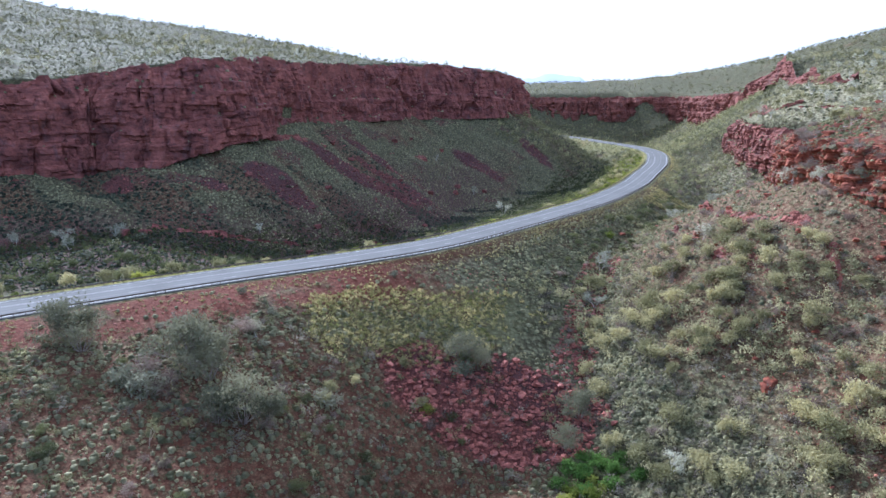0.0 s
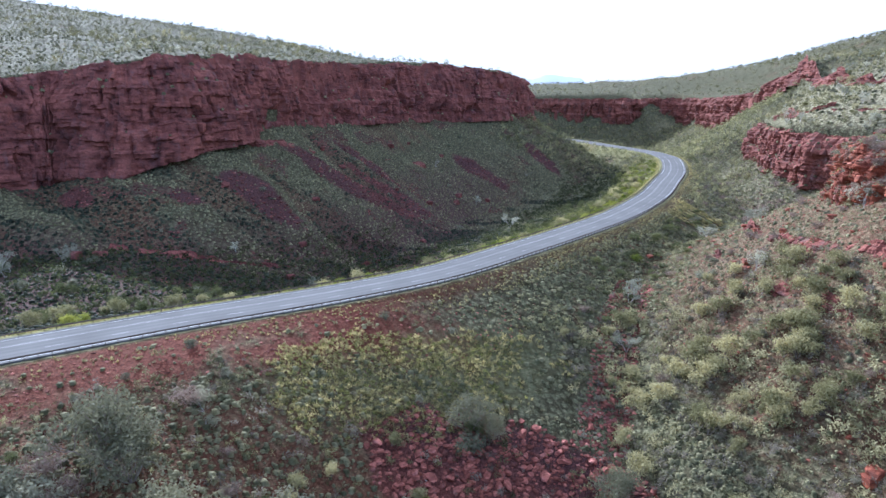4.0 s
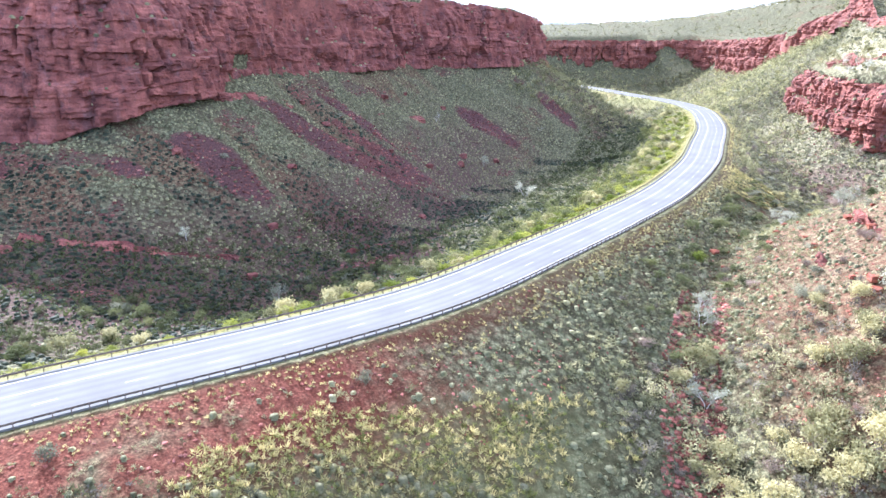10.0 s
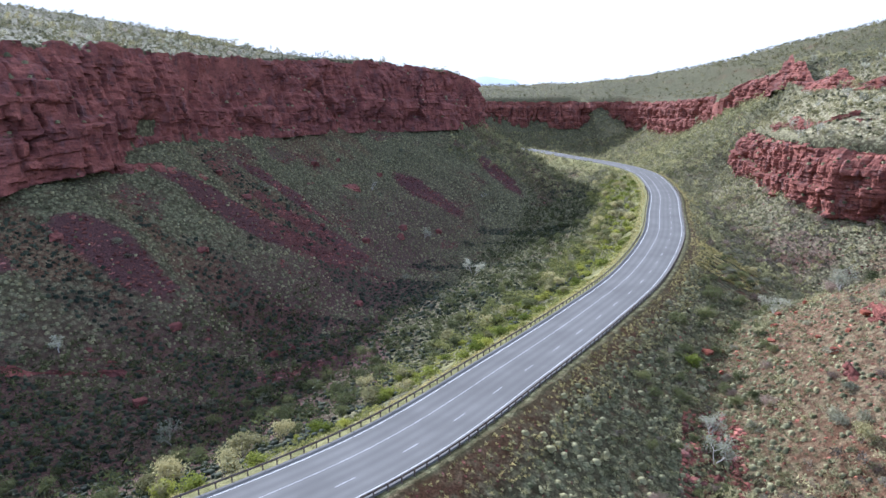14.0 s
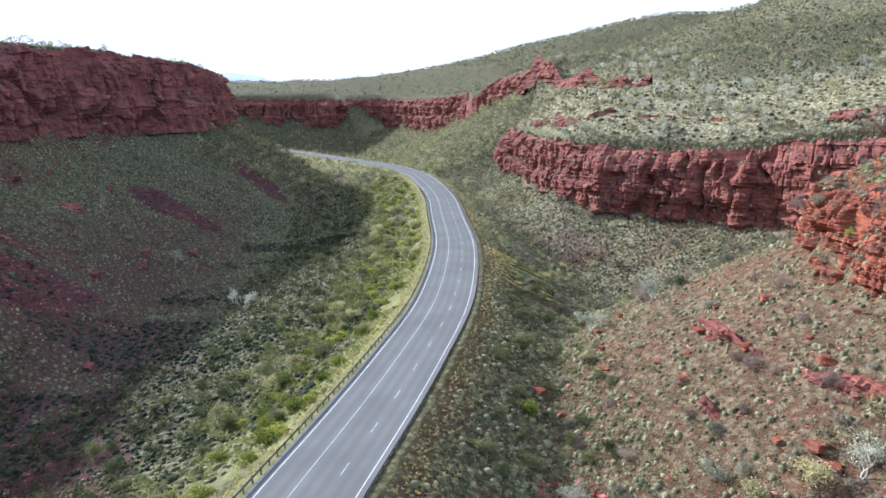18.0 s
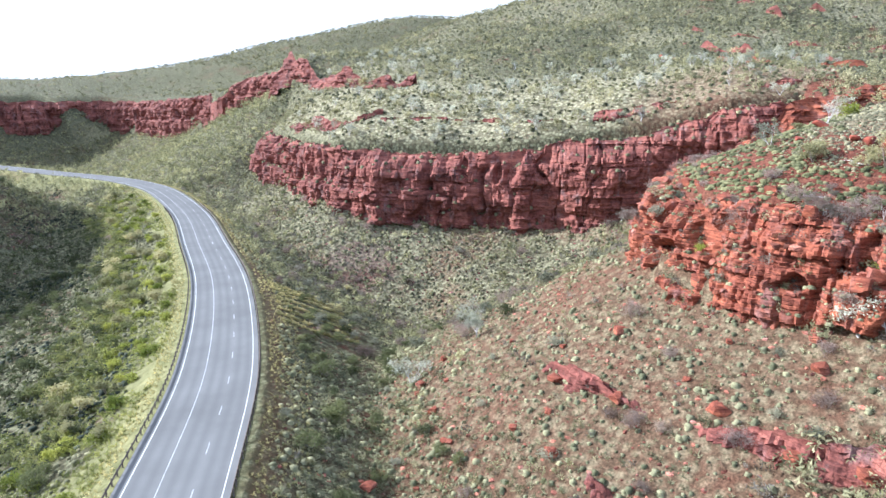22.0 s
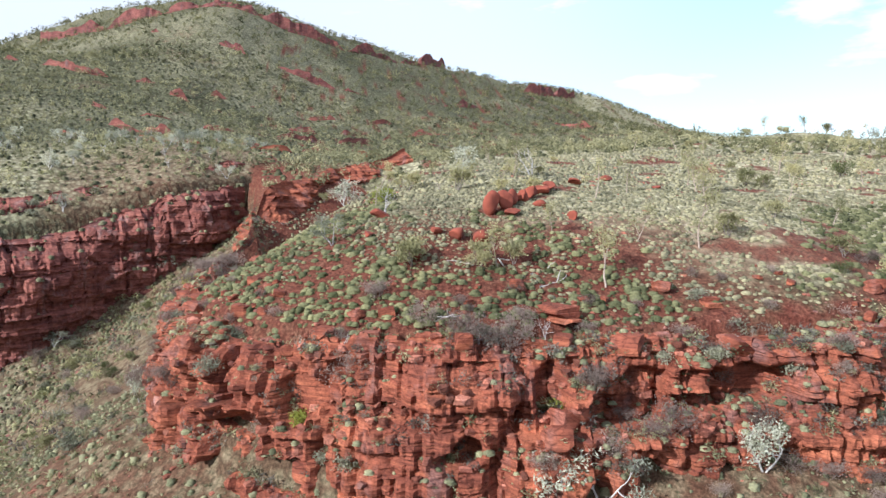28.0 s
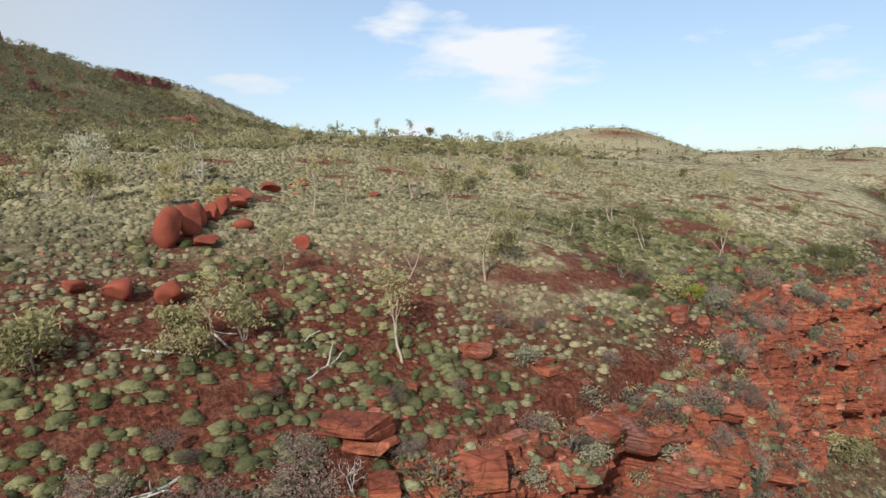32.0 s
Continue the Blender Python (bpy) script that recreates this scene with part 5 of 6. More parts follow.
def plant(name, label, category, group, stems, height, r, bark, leaf, per, spread, size, depth=1, wobble=0.16, lean=0.35, wood="trunk", bend=0.12):
    """A tree or shrub: an empty at its foot with its wood and its crown."""
    root = new(name)
    v, f, ends, branch_v, branch_f = [], [], [], [], []
    for k in range(stems):
        a = 2 * math.pi * k / stems + rng.uniform(0, 1)
        w = np.array([math.cos(a) * lean, math.sin(a) * lean, 1.0]) if stems > 1 else np.array([rng.normal() * 0.12, rng.normal() * 0.12, 1.0])
        twigs = None
        if category == "tree":
            twigs, v, f = (branch_v, branch_f), [], []
        limb(v, f, (0.04 * math.cos(a), 0.04 * math.sin(a), -0.25), w, height * 0.55, r, ends, depth, wobble, bend, twigs)
        if twigs:
            mesh_object(wood, np.array(v), np.array(f), bark, root, True)
    if branch_v:
        tagged(mesh_object("branchwork", np.array(branch_v), np.array(branch_f), bark, root, True), kind="stuff")
    else:
        mesh_object(wood, np.array(v), np.array(f), bark, root, True)
    if per:
        cv, cf = sprays(ends, per, spread, size)
        mesh_object("crown", cv, cf, leaf, root)
    return tagged(root, label, category, group)


KINDS = {
    "olive": [plant("wattle_shrub", "yellow olive wattle shrub with bare lower stems", "shrub", "wattle shrubs by the creek", 4, 3.2, 0.05, BARK_GREY, LEAF_OLIVE, 28, 0.36, 0.18) for _ in range(4)],
    "grey": [plant("grey_shrub", "grey green leafy shrub on stony ground", "shrub", "grey shrubs", 6, 1.7, 0.03, BARK_GREY, LEAF_GREY, 14, 0.24, 0.13, 1, 0.2, 0.7) for _ in range(4)],
    "lime": [plant("green_bush", "fresh lime green bush on the road bank", "shrub", "green bushes", 6, 1.6, 0.03, BARK_GREY, LEAF_LIME, 17, 0.26, 0.145, 1, 0.2, 0.7) for _ in range(3)],
    "dark": [plant("dark_bush", "dense dark green rounded bush", "shrub", "dark bushes", 7, 3.0, 0.05, BARK_GREY, LEAF_DARK, 26, 0.36, 0.155, 1, 0.18, 0.75) for _ in range(3)],
    "mulga": [plant("mulga_bush", "broad rounded grey green mulga bush on red ground", "shrub", "mulga bushes", 8, 4.2, 0.07, BARK_GREY, LEAF_MULGA, 17, 0.40, 0.15, 2, 0.16, 0.95) for _ in range(3)],
    "lush": [plant("creek_bush", "lush bright green bush in the damp creek bed", "shrub", "lush creek bushes", 7, 1.7, 0.03, BARK_GREY, LEAF_LUSH, 26, 0.26, 0.14, 1, 0.2, 0.75) for _ in range(3)],
    "pale": [plant("pale_gum", "small gum tree with white limbs and pale leaves", "tree", "pale gum trees", 2, 5.0, 0.11, BARK_WHITE, LEAF_PALE, 20, 0.36, 0.17, 2, 0.2, 0.5) for _ in range(4)],
    "gum": [plant("gum_tree", "slender gum tree with a pale trunk and thin olive crown", "tree", "gum trees on the spur", 1, 6.5, 0.11, BARK_TAN, LEAF_OLIVE, 26, 0.45, 0.17, 2, 0.14) for _ in range(4)],
    "twig": [plant("twiggy_shrub", "leafless grey purple twiggy shrub", "shrub", "twiggy shrubs", 8, 1.6, 0.022, TWIG_GREY, TWIG_GREY, 7, 0.2, 0.06, 2, 0.22, 0.8, "branchwork") for _ in range(3)],
    "bare": [plant("dead_tree", "dead white tree with bare crooked limbs", "tree", "dead trees", 2, 4.5, 0.10, BARK_WHITE, LEAF_PALE, 0, 0.3, 0.1, 2, 0.28, 0.6) for _ in range(3)],
}
used_kinds = {k: 0 for k in KINDS}


def put(kind, x, y, size=1.0, z=None):
    k = used_kinds[kind]
    used_kinds[kind] += 1
    ob = KINDS[kind][k % len(KINDS[kind])]
    z = float(on_ground(x, y)) if z is None else z
    m = Matrix.LocRotScale((x, y, z), Euler((rng.normal() * 0.06, rng.normal() * 0.06, rng.uniform(0, 6.28))), (size, size, size * rng.uniform(0.85, 1.1)))
    if k < len(KINDS[kind]):
        ob.matrix_basis = m
    else:
        sc = Matrix.Diagonal((*ob.scale, 1)).inverted()
        copy_thing(ob, m @ sc)


def strew(kind, s, keep, limit, lo, hi):
    i = np.flatnonzero(keep)
    i = rng.permutation(i)[:limit]
    for x, y in zip(s.x[i], s.y[i]):
        put(kind, float(x), float(y), rng.uniform(lo, hi))


# single trees and bushes that stand out
for kind, x, y, size in [
    ("gum", 122, 133.6, 0.85), ("gum", 130.8, 128.4, 0.8), ("gum", 118.9, 121.3, 0.75), ("gum", 137, 141, 0.7), ("gum", 143, 152, 0.8), ("gum", 126, 142, 0.6), ("gum", 128, 158, 0.75), ("gum", 135, 166, 0.7), ("gum", 116, 172, 0.6),
    ("olive", 110, 146.5, 0.8), ("olive", 113, 150, 0.9), ("olive", 113, 190, 0.9), ("olive", 112.7, 196.6, 1.0), ("dark", 113, 99.8, 1.1), ("dark", 115, 103, 0.9), ("dark", 112, 104, 0.8),
    ("olive", 420, -15, 2.0), ("gum", 411, -21, 1.5), ("olive", 408, -32, 1.8), ("gum", 402, -40, 1.6), ("olive", 396, -48, 2.1), ("olive", 393, -59, 1.7), ("gum", 387, -66, 1.5), ("olive", 380, -74, 1.9), ("olive", 404, -27, 1.6), ("pale", 222, 59, 1.4),
    ("mulga", -69, 116.6, 2.06), ("mulga", -65, 113.5, 1.57), ("mulga", -45.2, 112.5, 2.23), ("mulga", -41, 110, 1.81), ("mulga", -33.1, 101.7, 1.81), ("mulga", -36.5, 100, 1.48), ("mulga", -30, 103, 1.32), ("grey", -49.2, 103.1, 3.0), ("grey", -53, 104, 2.6), ("twig", -51, 108, 3.0), ("twig", -46, 104, 2.6), ("twig", -39.4, 126.8, 2.4), ("grey", -38, 127.5, 1.6), ("mulga", 4.6, 141, 1.57), ("mulga", 8, 139.5, 1.15), ("olive", -21.2, 113.8, 1.0), ("lime", -3.3, 123.3, 1.3), ("olive", -8.8, 131.5, 0.9), ("mulga", 29.5, 133, 1.48), ("olive", 44.9, 121.9, 1.7), ("mulga", 25, 124, 1.15), ("pale", 41.9, 110.7, 1.0), ("lush", 24, 117, 1.6), ("lush", 27, 115, 1.9), ("lush", 30, 118, 1.7), ("lush", 33, 115.8, 1.8), ("lush", 28, 120, 1.5), ("lush", 31.5, 112, 1.7), ("lush", 35, 119, 1.4), ("lush", 22, 113, 1.6), ("lush", 26, 110, 1.7), ("lush", 37, 113, 1.5), ("grey", -21.9, 114, 2.2), ("olive", -17, 122, 0.8), ("grey", 4.5, 136, 2.6), ("olive", 33.5, 121, 1.6), ("lime", 24, 110, 1.5), ("lime", 27, 108, 1.7), ("lime", 30, 111, 1.4), ("lime", 22, 107, 1.3), ("lime", 28, 113, 1.2), ("pale", 41.8, 177, 1.0), ("pale", -116, 203, 1.0), ("pale", -110, 224, 0.9), ("gum", -44, 91.5, 0.75), ("olive", -21.6, 117, 1.0),
    ("olive", -4, 124, 0.9), ("dark", 5, 140, 1.0), ("pale", -108, 217, 1.1), ("pale", -123, 213, 1.1), ("pale", -135, 207, 1.1), ("bare", 40, 180, 0.8),
    ("pale", 48, 198, 1.0), ("pale", 50.5, 205, 0.9), ("pale", 30, 331, 1.2), ("bare", 53, 452, 1.0), ("bare", -4.5, 419, 1.3), ("pale", 18, 393, 1.0),
    ("pale", -37, 216, 0.9), ("pale", -70, 252, 0.8), ("pale", 86, 246.5, 1.15), ("pale", 97.5, 242, 1.0), ("dark", 70, 246, 1.2), ("dark", 79, 261, 1.3),
    ("lime", 57, 225, 1.6), ("dark", 60.5, 240, 1.1), ("pale", 72, 182, 1.0), ("grey", 65, 197, 1.4), ("pale", 105, 250, 1.1), ("pale", 214, 277, 1.0),
    ("dark", 180, 350, 1.2), ("pale", 127, 228, 0.9), ("pale", 121.5, 205, 0.8), ("bare", 127.4, 199, 0.8), ("pale", 96, 185.5, 1.25), ("pale", 95.4, 182.5, 1.1),
    ("pale", 95.5, 169, 1.0), ("bare", 94, 181, 0.6), ("gum", 108.4, 178, 1.0), ("gum", 111.8, 188, 0.75), ("olive", 111.4, 190, 0.8), ("gum", 114.5, 165.6, 1.05),
    ("gum", 131.4, 171.6, 0.8), ("gum", 118.9, 180.7, 0.6), ("bare", 144.8, 177, 1.3), ("pale", 152, 186, 1.1), ("gum", 123, 132, 0.9), ("gum", 131, 127.6, 0.85),
    ("lime", 110.5, 145.7, 0.9), ("lime", 111.5, 140, 0.9), ("dark", 109, 153, 0.5), ("olive", 112.3, 186.3, 0.9), ("dark", 158, 117.7, 1.0), ("olive", 113.7, 196.8, 1.0),
    ("twig", 102.1, 190.2, 1.3), ("twig", 104, 196, 1.3), ("twig", 103.6, 187.5, 1.2), ("grey", 105.5, 170, 0.9), ("twig", 108.5, 200, 1.3), ("olive", 106, 121, 1.3),
    ("olive", 104, 118, 1.4), ("olive", 109, 118, 1.2), ("dark", 105, 128, 0.6), ("gum", 118.6, 123, 0.8), ("olive", 117, 161, 0.9), ("olive", 126, 150, 0.8),
    ("olive", 148, 195, 1.2), ("lime", 141, 199, 1.5), ("olive", 137, 189, 1.2), ("pale", 160, 205, 1.2), ("gum", 150, 150, 0.9), ("olive", 150, 140, 1.0),
    ("pale", 206, 321, 1.0), ("grey", 198, 330, 1.4), ("pale", 196, 345, 0.9), ("gum", 220, 300, 0.8), ("pale", 232, 255, 1.0),
]:
    put(kind, x, y, size)

s = Spots(20, 110, 75, 235, 2.2)
lower = ~s.east & (s.dn > 18) & (s.dn < 75) & (s.road > 30) & (s.y < 190)
strew("olive", s, lower & (s.x < 92) & (s.noise(18, 91) > -0.25), 130, 1.0, 1.8)
p = s.at(lower & (s.x < 92) & (s.chance < 0.3 + 0.4 * s.noise(14, 111)))
scatter("creek_wattle", p, sizes_of(p, 1.8, 3.8), CLUMPS, CREEK_LEAF, "pale olive wattle thicket along the creek", "shrub")
p = s.at(lower & (s.x < 96) & (s.chance > 0.55 + 0.4 * s.noise(12, 113)))
scatter("grey_creek_thicket", p, sizes_of(p, 1.0, 2.6), CLUMPS, TWIG_JOINED, "leafless grey brown thicket between the wattles", "shrub")
strew("twig", s, ~s.east & (s.dn > 4) & (s.dn < 70) & (s.road > 26) & (s.y < 225), 90, 0.7, 1.5)
strew("grey", s, ~s.east & (s.dn > 5) & (s.dn < 70) & (s.road > 24), 55, 0.6, 1.2)
s = Spots(-110, 165, 110, 500, 3.0)
strew("lime", s, ~s.right & (s.road > 10.5) & (s.road < np.interp(s.x, [-30, 25], [16, 25])), 170, 0.6, 1.5)
strew("olive", s, ~s.right & (s.road > 12) & (s.road < 28), 75, 0.7, 1.4)
strew("grey", s, ~s.right & (s.road > 18) & (s.dw < 110) & (s.dw > 25) & ~s.iw, 40, 0.8, 1.6)
strew("dark", s, s.right & (s.road > 14) & (s.road < 34) & (s.x > 35) & (s.x < 105), 60, 0.4, 0.95)
strew("grey", s, s.right & (s.road > 10) & (s.road < 36), 45, 0.5, 1.1)
strew("dark", s, ~s.right & (s.road > 19) & (s.road < 52) & (s.x < 90), 260, 0.45, 1.0)
s = Spots(-70, 60, 72, 132, 3.0)
strew("dark", s, s.right & (s.road > 28), 26, 0.4, 0.9)
strew("twig", s, s.right & (s.road > 24), 30, 0.7, 1.4)
s = Spots(95, 240, 235, 420, 3.6)
side_valley = ~s.east & (s.road > 14)
strew("grey", s, side_valley, 40, 0.8, 1.7)
strew("twig", s, side_valley, 70, 0.9, 2.0)
strew("olive", s, side_valley, 22, 0.5, 1.0)
strew("dark", s, side_valley, 40, 0.4, 0.9)
s = Spots(98, 200, 70, 236, 5.0)
up = s.i_n & (s.dn > 10)
strew("gum", s, up & (s.x > 130), 26, 0.5, 0.9)
strew("olive", s, up & (s.x > 125), 22, 0.5, 1.0)
strew("twig", s, s.i_n & (s.dn < 9) & (s.dn > 2), 40, 0.5, 0.9)
perch = LEDGES["cliff_nose"]
perch = perch[(perch[:, 1] > 110) & (perch[:, 0] < 150)]
for kind, count, lo, hi in (("twig", 80, 0.7, 1.8), ("grey", 60, 0.5, 1.2), ("lime", 6, 0.5, 0.9), ("bare", 5, 0.3, 0.5)):
    for q in perch[rng.permutation(len(perch))[:count]]:
        put(kind, float(q[0]), float(q[1]), rng.uniform(lo, hi), float(q[2]) - 0.1)
s = Spots(178, 330, 240, 520, 5.0)
strew("pale", s, s.ib & (s.db > 3) & (s.db < 90), 120, 0.6, 1.1)
strew("olive", s, s.ib & (s.db > 6) & (s.db < 110), 30, 0.8, 1.3)
strew("bare", s, s.ib & (s.db > 4) & (s.db < 90), 22, 0.6, 1.0)
strew("grey", s, s.ib & (s.db > 2) & (s.db < 60), 35, 0.9, 1.8)
s = Spots(-200, 50, 280, 560, 6.0)
strew("pale", s, s.iw & (s.dw > 4) & (s.dw < 70), 40, 0.5, 0.9)
strew("gum", s, s.iw & (s.dw > 15) & (s.dw < 120), 40, 0.6, 1.0)

# ---- stones and boulders ----
def lump(level, rough, squash, seed):
    """An angular stone of unit size."""
    bm = bmesh.new()
    bmesh.ops.create_icosphere(bm, subdivisions=level, radius=0.5)
    co = np.array([q.co[:] for q in bm.verts])
    faces = np.array([[q.index for q in t.verts] for t in bm.faces])
    bm.free()
    r = np.random.default_rng(seed)
    for _ in range(7):
        d = r.normal(size=3)
        d /= np.linalg.norm(d)
        h = r.uniform(0.22, 0.38)
        over = np.maximum(co @ d - h, 0)
        co = co - over[:, None] * d
    co = co * squash + rough * (r.uniform(-1, 1, co.shape))
    return co, faces


STONES = [lump(1, 0.05, (1.25, 0.9, 0.7), 500 + k) for k in range(8)]

s = Spots(-190, 90, 165, 500, 0.85)
p = s.at(~s.iw & ~s.right & (s.dw > 6) & (s.dw < 100) & (s.road > 24) & (s.chance < 0.8 * scree_at(s.x, s.y)))
scatter("scree_stones", p, sizes_of(p, 0.3, 1.7, 2.2), STONES, STONE, "purple red broken scree stones", "stones", None, 0.05, False)
s = Spots(-40, 60, 95, 215, 0.62)
pile = ((s.x - 12) / 24) ** 2 + ((s.y - 131) / 14) ** 2 + 0.5 * s.noise(10, 93)
line_c, _, _ = nearest(s.x, s.y, np.array([(20.0, 125.0), (33, 155), (42, 185), (52, 207)]))
p = s.at(s.right & (s.road > 14) & ((pile < 1) | (line_c < 5)) & (s.chance < 0.7))
scatter("creek_stones", p, sizes_of(p, 0.4, 1.9, 2.2), STONES, STONE_RED, "red tumbled stones below the road bank", "stones", None, 0.05, False)
s = Spots(40, 125, 90, 255, 0.9)
p = s.at(~s.east & (s.dn > 2) & (s.dn < 50) & (s.road > 16) & (s.chance < 0.30 + 0.25 * s.noise(14, 95)))
scatter("slope_stones", p, sizes_of(p, 0.2, 1.0, 2.5), STONES, STONE_ORANGE, "orange red stones on the slope below the cliff", "stones", None, 0.05, False)
s = Spots(88, 190, 80, 240, 1.0)
p = s.at(s.i_n & (s.dn > 0.5) & (s.chance < 0.14 + 0.6 * (s.dn < 5)))
scatter("top_stones", p, sizes_of(p, 0.15, 1.0, 2.5), STONES, STONE_ORANGE, "red stones among grass on the spur", "stones", None, 0.05, False)
s = Spots(110, 240, 260, 420, 1.6)
p = s.at(~s.east & (s.db < 60) & (s.road > 16) & (s.chance < 0.35 + 0.3 * s.noise(18, 97)))
scatter("valley_stones", p, sizes_of(p, 0.3, 1.4, 2.5), STONES, STONE, "dark purple stones in the side valley", "stones", None, 0.05, False)
s = Spots(-70, 120, 100, 470, 0.9)
p = s.at(s.right & (s.road > 8.5) & (s.road < 30) & (s.chance < 0.12 + 0.3 * (s.x < 15)))
scatter("bank_stones", p, sizes_of(p, 0.15, 0.8, 2.2), STONES, STONE_RED, "red stones on the road bank", "stones", None, 0.05, False)


SHAPES = {}


def boulder(x, y, w, h, seed, mat, label, level=3, rough=0.012, deep=None, lift=0.0, foot=None, tilt=0.0):
    key = (mat.name, level, seed % 12)
    if key not in SHAPES:
        co, f = lump(level, rough, (1, 1, 1), 700 + seed % 12)
        if mat is not TERMITE:
            co = np.clip(co * 1.5, -0.42, 0.42) / 0.84
        first = mesh_object("boulder", co, f, mat, None, mat is TERMITE)
        SHAPES[key] = first.data
        ob = first
    else:
        ob = new("boulder", SHAPES[key])
    ob.scale = (w, deep or w * 0.85, h)
    z = float(on_ground(x, y))
    ob.location, ob.rotation_euler = (x, y, (z if foot is None else foot) + h * 0.32 + lift), (tilt * math.sin(seed), tilt * math.cos(seed * 3.1), seed * 1.7)
    return tagged(ob, label, "boulder", "red boulders")


for k, (x, y, w, h) in enumerate([(125.2, 186.3, 2.6, 4.6), (126.8, 184.6, 2.4, 3.8), (128.6, 183.0, 2.0, 3.2), (129.6, 181.6, 2.2, 2.6), (131.2, 180.2, 2.4, 2.8),
                                  (133.0, 178.6, 2.6, 2.4), (135.2, 176.8, 2.6, 2.2), (124.2, 184.0, 2.2, 1.6), (118.4, 191.5, 2.6, 2.4), (117.0, 188.8, 2.0, 2.6),
                                  (122.9, 177.0, 1.6, 1.8), (119.6, 193.6, 1.6, 1.4), (113.9, 196.0, 1.2, 1.3), (140.0, 172.0, 3.0, 1.6), (127.5, 180.0, 1.8, 1.6),
                                  (147.0, 165.0, 3.6, 1.4), (139.0, 160.0, 2.6, 1.0), (121.0, 201.0, 1.6, 1.3), (126.4, 199.6, 2.4, 2.2)]):
    boulder(x, y, w * 1.05, h * 0.72, 700 + k, TERMITE, "rounded deep red boulder on the spur")
for k in range(60):
    x, y = rng.uniform(60, 98), rng.uniform(120, 245)
    if sample("nose", x, y) < -3 and abs(sample("road", x, y)) > 18:
        w = 0.8 + 1.6 * rng.uniform(0, 1) ** 2
        boulder(x, y, w, w * rng.uniform(0.5, 0.8), 800 + k, ROCK_NOSE, "angular orange red boulder on the slope", 2)
for k in range(45):
    x, y = rng.uniform(-130, 40), rng.uniform(215, 440)
    if 8 < -sample("west", x, y) < 90:
        w = rng.uniform(1.4, 3.6)
        boulder(x, y, w, w * rng.uniform(0.5, 0.9), 900 + k, ROCK_WEST, "angular dark red boulder on the scree slope", 2)


def tumbled_stone(x, y, w, seed):
    key = ("tumbled", seed % 10)
    if key not in SHAPES:
        co, f = lump(2, 0.03, (1.15, 0.9, 0.75), 560 + seed % 10)
        ob = mesh_object("tumbled_stone", co, f, STONE_RED, None, False)
        SHAPES[key] = ob.data
    else:
        ob = new("tumbled_stone", SHAPES[key])
    ob.scale = (w, w * (0.8 + 0.03 * (seed % 9)), w * 0.8)
    ob.location, ob.rotation_euler = (x, y, float(on_ground(x, y)) + 0.22 * w), (0.3 * math.sin(seed), 0.3 * math.cos(seed * 2.3), seed * 1.3)
    return tagged(ob, "dark red tumbled stone in the pile below the road bank", "stone", "stones of the red pile")


placed = 0
while placed < 240:
    x, y = rng.uniform(-16, 42), rng.uniform(112, 160)
    if ((x - 12) / 24) ** 2 + ((y - 131) / 14) ** 2 < 1.05 and sample("road", x, y) > 14:
        tumbled_stone(float(x), float(y), 0.9 + 1.5 * rng.uniform(0, 1) ** 2, placed)
        placed += 1

near_rim = spline(RIM_NOSE, 1.0)
near_rim = near_rim[(near_rim[:, 1] > 105) & (near_rim[:, 0] < 140)]
inward = -normals2(near_rim)
for k in range(110):
    i = int(rng.integers(0, len(near_rim)))
    x, y = near_rim[i, :2] + inward[i] * rng.uniform(-0.3, 8.0)
    w = 0.5 + 1.2 * rng.uniform(0, 1) ** 2
    boulder(float(x), float(y), w, w * rng.uniform(0.45, 0.8), 1000 + k, ROCK_NOSE, "angular red block at the cliff edge", 2, tilt=0.2)
ledge_spots = LEDGES["cliff_nose"]
ledge_spots = ledge_spots[(ledge_spots[:, 1] > 110) & (ledge_spots[:, 0] < 150)]
for k, (x, y, z) in enumerate(ledge_spots[rng.permutation(len(ledge_spots))[:80]]):
    w = 0.9 + 1.8 * rng.uniform(0, 1) ** 2
    boulder(float(x), float(y), w, w * rng.uniform(0.45, 0.9), 1400 + k, ROCK_NOSE, "broken red block resting on a cliff ledge", 2, foot=float(z) - 0.1 * w, tilt=0.15)

more = ledge_spots[rng.permutation(len(ledge_spots))[:1300]]
BLOCKS = []
for k in range(8):
    co, f = lump(1, 0.05, (1, 1, 1), 640 + k)
    BLOCKS.append((np.clip(co * 1.5, -0.45, 0.45) * (1.2, 0.9, 0.75), f))
scatter("ledge_rubble", more, sizes_of(more, 0.25, 1.3, 2.2), BLOCKS, STONE_ORANGE, "broken red rock rubble on the cliff ledges", "stones", None, -0.1, False)


def slab_stack(x, y, w, layers, turn, label):
    """A layered outcrop: slabs of rock, one on another."""
    root = new("rock_outcrop")
    z = -0.5
    for k in range(layers):
        h = rng.uniform(0.35, 0.7)
        co, f = lump(2, 0.02, (1, 1, 1), int(rng.integers(1e6)))
        co = np.clip(co * 1.6, -0.42, 0.42) / 0.84
        g = w * rng.uniform(0.8, 1.0) * (1 - 0.05 * k)
        slab = mesh_object("slab", co * (g, g * 0.7, h * 1.15) + (rng.normal() * 0.2, rng.normal() * 0.2, z + h / 2), f, ROCK_NOSE, root)
        z += h
    root.location, root.rotation_euler = (x, y, float(on_ground(x, y))), (0, 0, turn)
    return tagged(root, label, "rock", "layered outcrops")


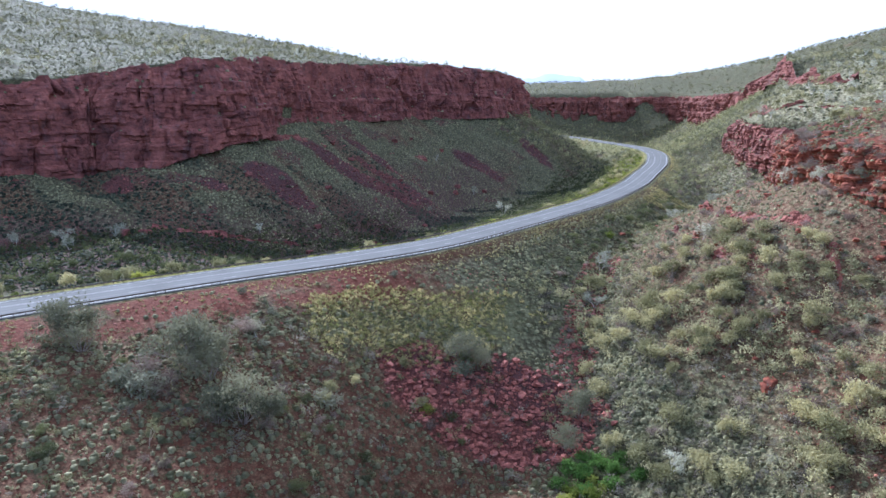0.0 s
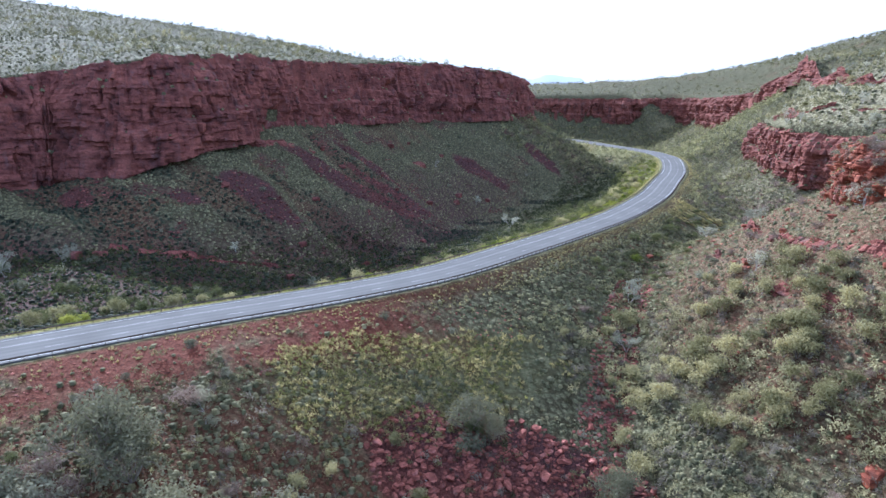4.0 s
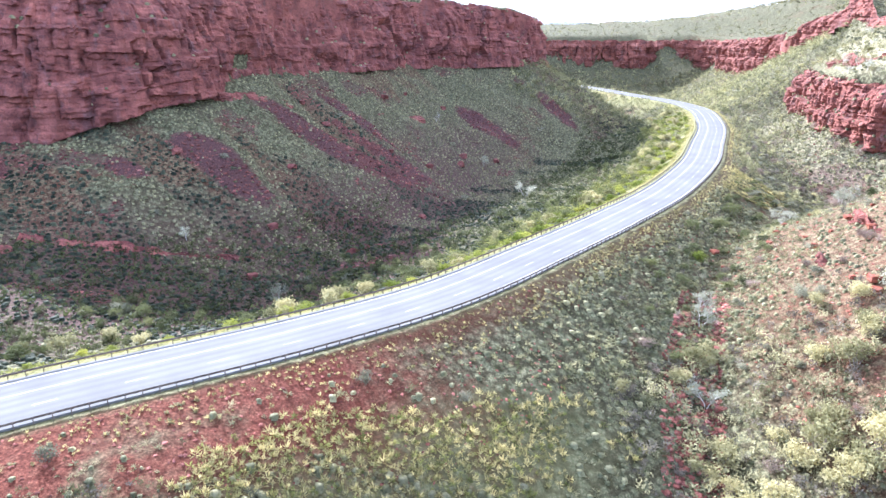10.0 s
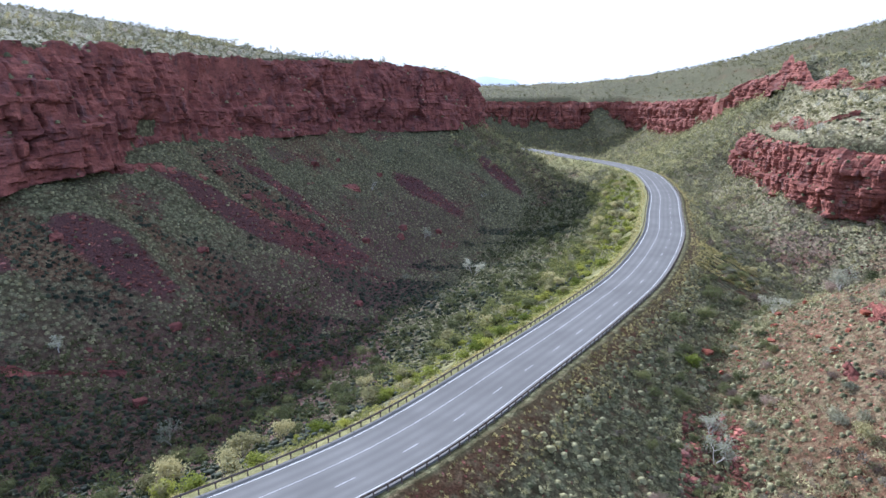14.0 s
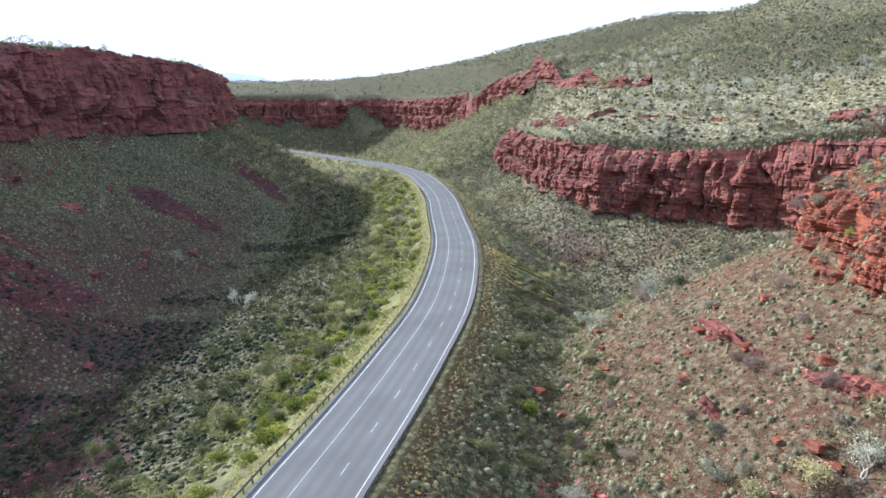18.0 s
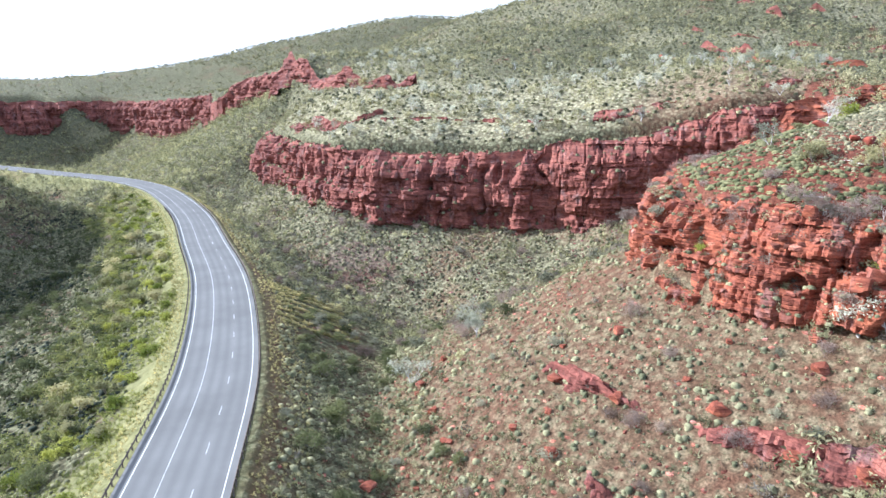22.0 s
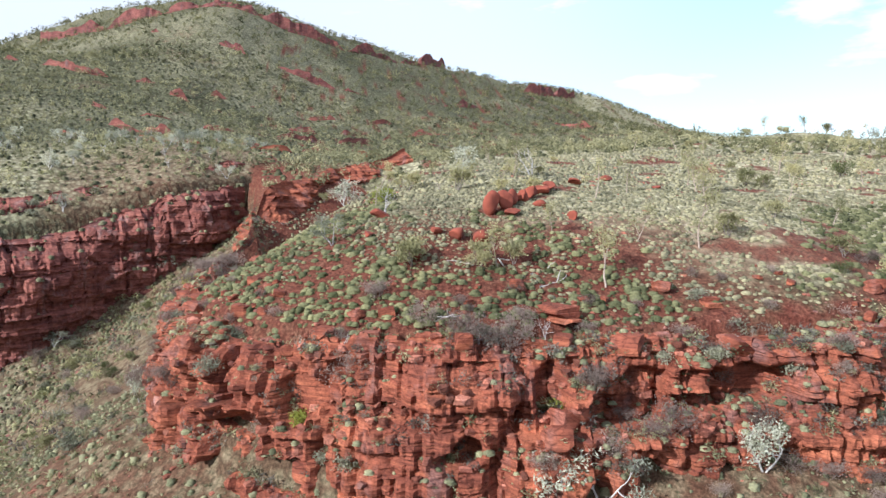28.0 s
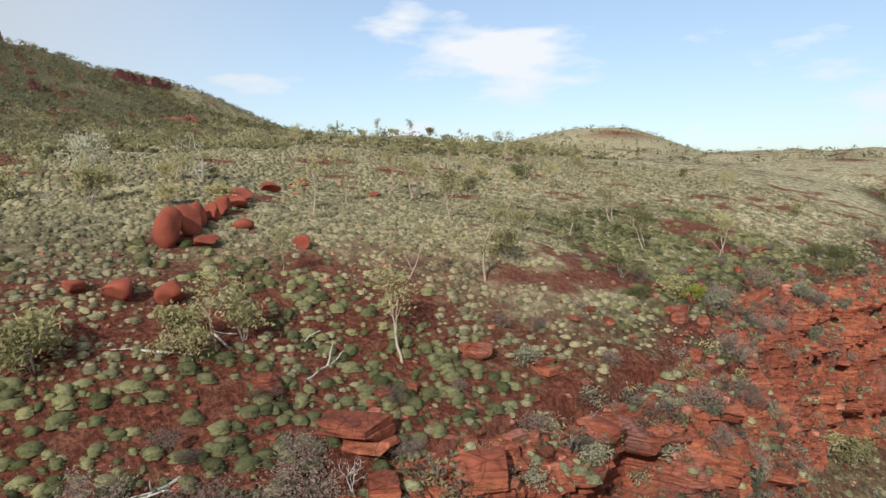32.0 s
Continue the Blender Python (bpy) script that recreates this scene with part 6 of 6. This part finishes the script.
slab_stack(104.4, 184, 4.8, 3, 0.4, "layered red rock outcrop at the cliff edge")
slab_stack(105.5, 169, 2.8, 2, 0.1, "small layered red outcrop among grass")


# ---- fallen wood ----
def fallen(x, y, length, turn, label):
    v, f, ends = [], [], []
    limb(v, f, (0, 0, 0.15), (math.cos(turn), math.sin(turn), 0.05), length, 0.11, ends, 1, 0.14, 0.0)
    z = float(on_ground(x, y))
    ob = mesh_object("fallen_branch", np.array(v), np.array(f), BARK_WHITE, None, True)
    ob.location = (x, y, z)
    return tagged(ob, label, "branch", "fallen branches")


for x, y, n, a in [(110.2, 185, 3.5, -0.6), (108.2, 184.6, 2.2, -0.9), (111.8, 187.5, 2.6, 0.3), (-35.6, 123, 3.5, 1.9), (112, 190.5, 2.0, 1.0), (97, 171, 2.5, 0.3),
                   (102, 148.5, 2.4, 0.8), (101, 143, 2.6, 0.6), (104.5, 192.5, 2.0, 2.0), (20, 120, 3.0, 0.7), (-3, 128, 2.5, 2.4)]:
    fallen(x, y, n, a, "bleached fallen branch lying on red ground")

# grass planted in rows down the road bank
row_places = []
for k in range(8):
    start = along(np.array([run[np.argmin(np.hypot(fine_road[:, 0] - 74, fine_road[:, 1] - 288))] + 4.2 * k]))[0]
    for q in np.arange(0, 17, 0.35):
        row_places.append(start + np.array([0.93, -0.36]) * (11.5 + q) + rng.normal(size=2) * 0.12)
row_places = np.array(row_places)
row_places = np.column_stack([row_places, on_ground(row_places[:, 0], row_places[:, 1])])
scatter("planted_grass_rows", row_places, sizes_of(row_places, 0.5, 0.95), GRASS_TUFTS, GRASS_GOLD, "pale grass planted in straight rows on the bank", "grass")

# ---- far mountains ----
def far_range(azimuth, spread, distance, height, seed):
    """A distant ridge on the horizon; its haze is painted as a pale blue glow."""
    a = np.radians(np.linspace(azimuth - spread, azimuth + spread, 80))
    t = np.linspace(-1, 1, 80)
    h = height * (1 - t**2) * (0.8 + 0.35 * fbm(t * 2.5 + seed, 0.5, 0, 3, seed))
    rows = []
    for back, lift in ((-300, 0.0), (-120, 0.55), (0, 1.0), (250, 0.4)):
        d = distance + back
        rows.append(np.stack([np.sin(a) * d, np.cos(a) * d, 20 + h * lift], 1))
    ob = mesh_object("backdrop", np.concatenate(rows), sheet_faces(4, 80), HAZE_BLUE, None, True)
    return tagged(ob, "distant mountain range on the horizon, haze painted as a pale blue glow", "mountains", kind="structure")


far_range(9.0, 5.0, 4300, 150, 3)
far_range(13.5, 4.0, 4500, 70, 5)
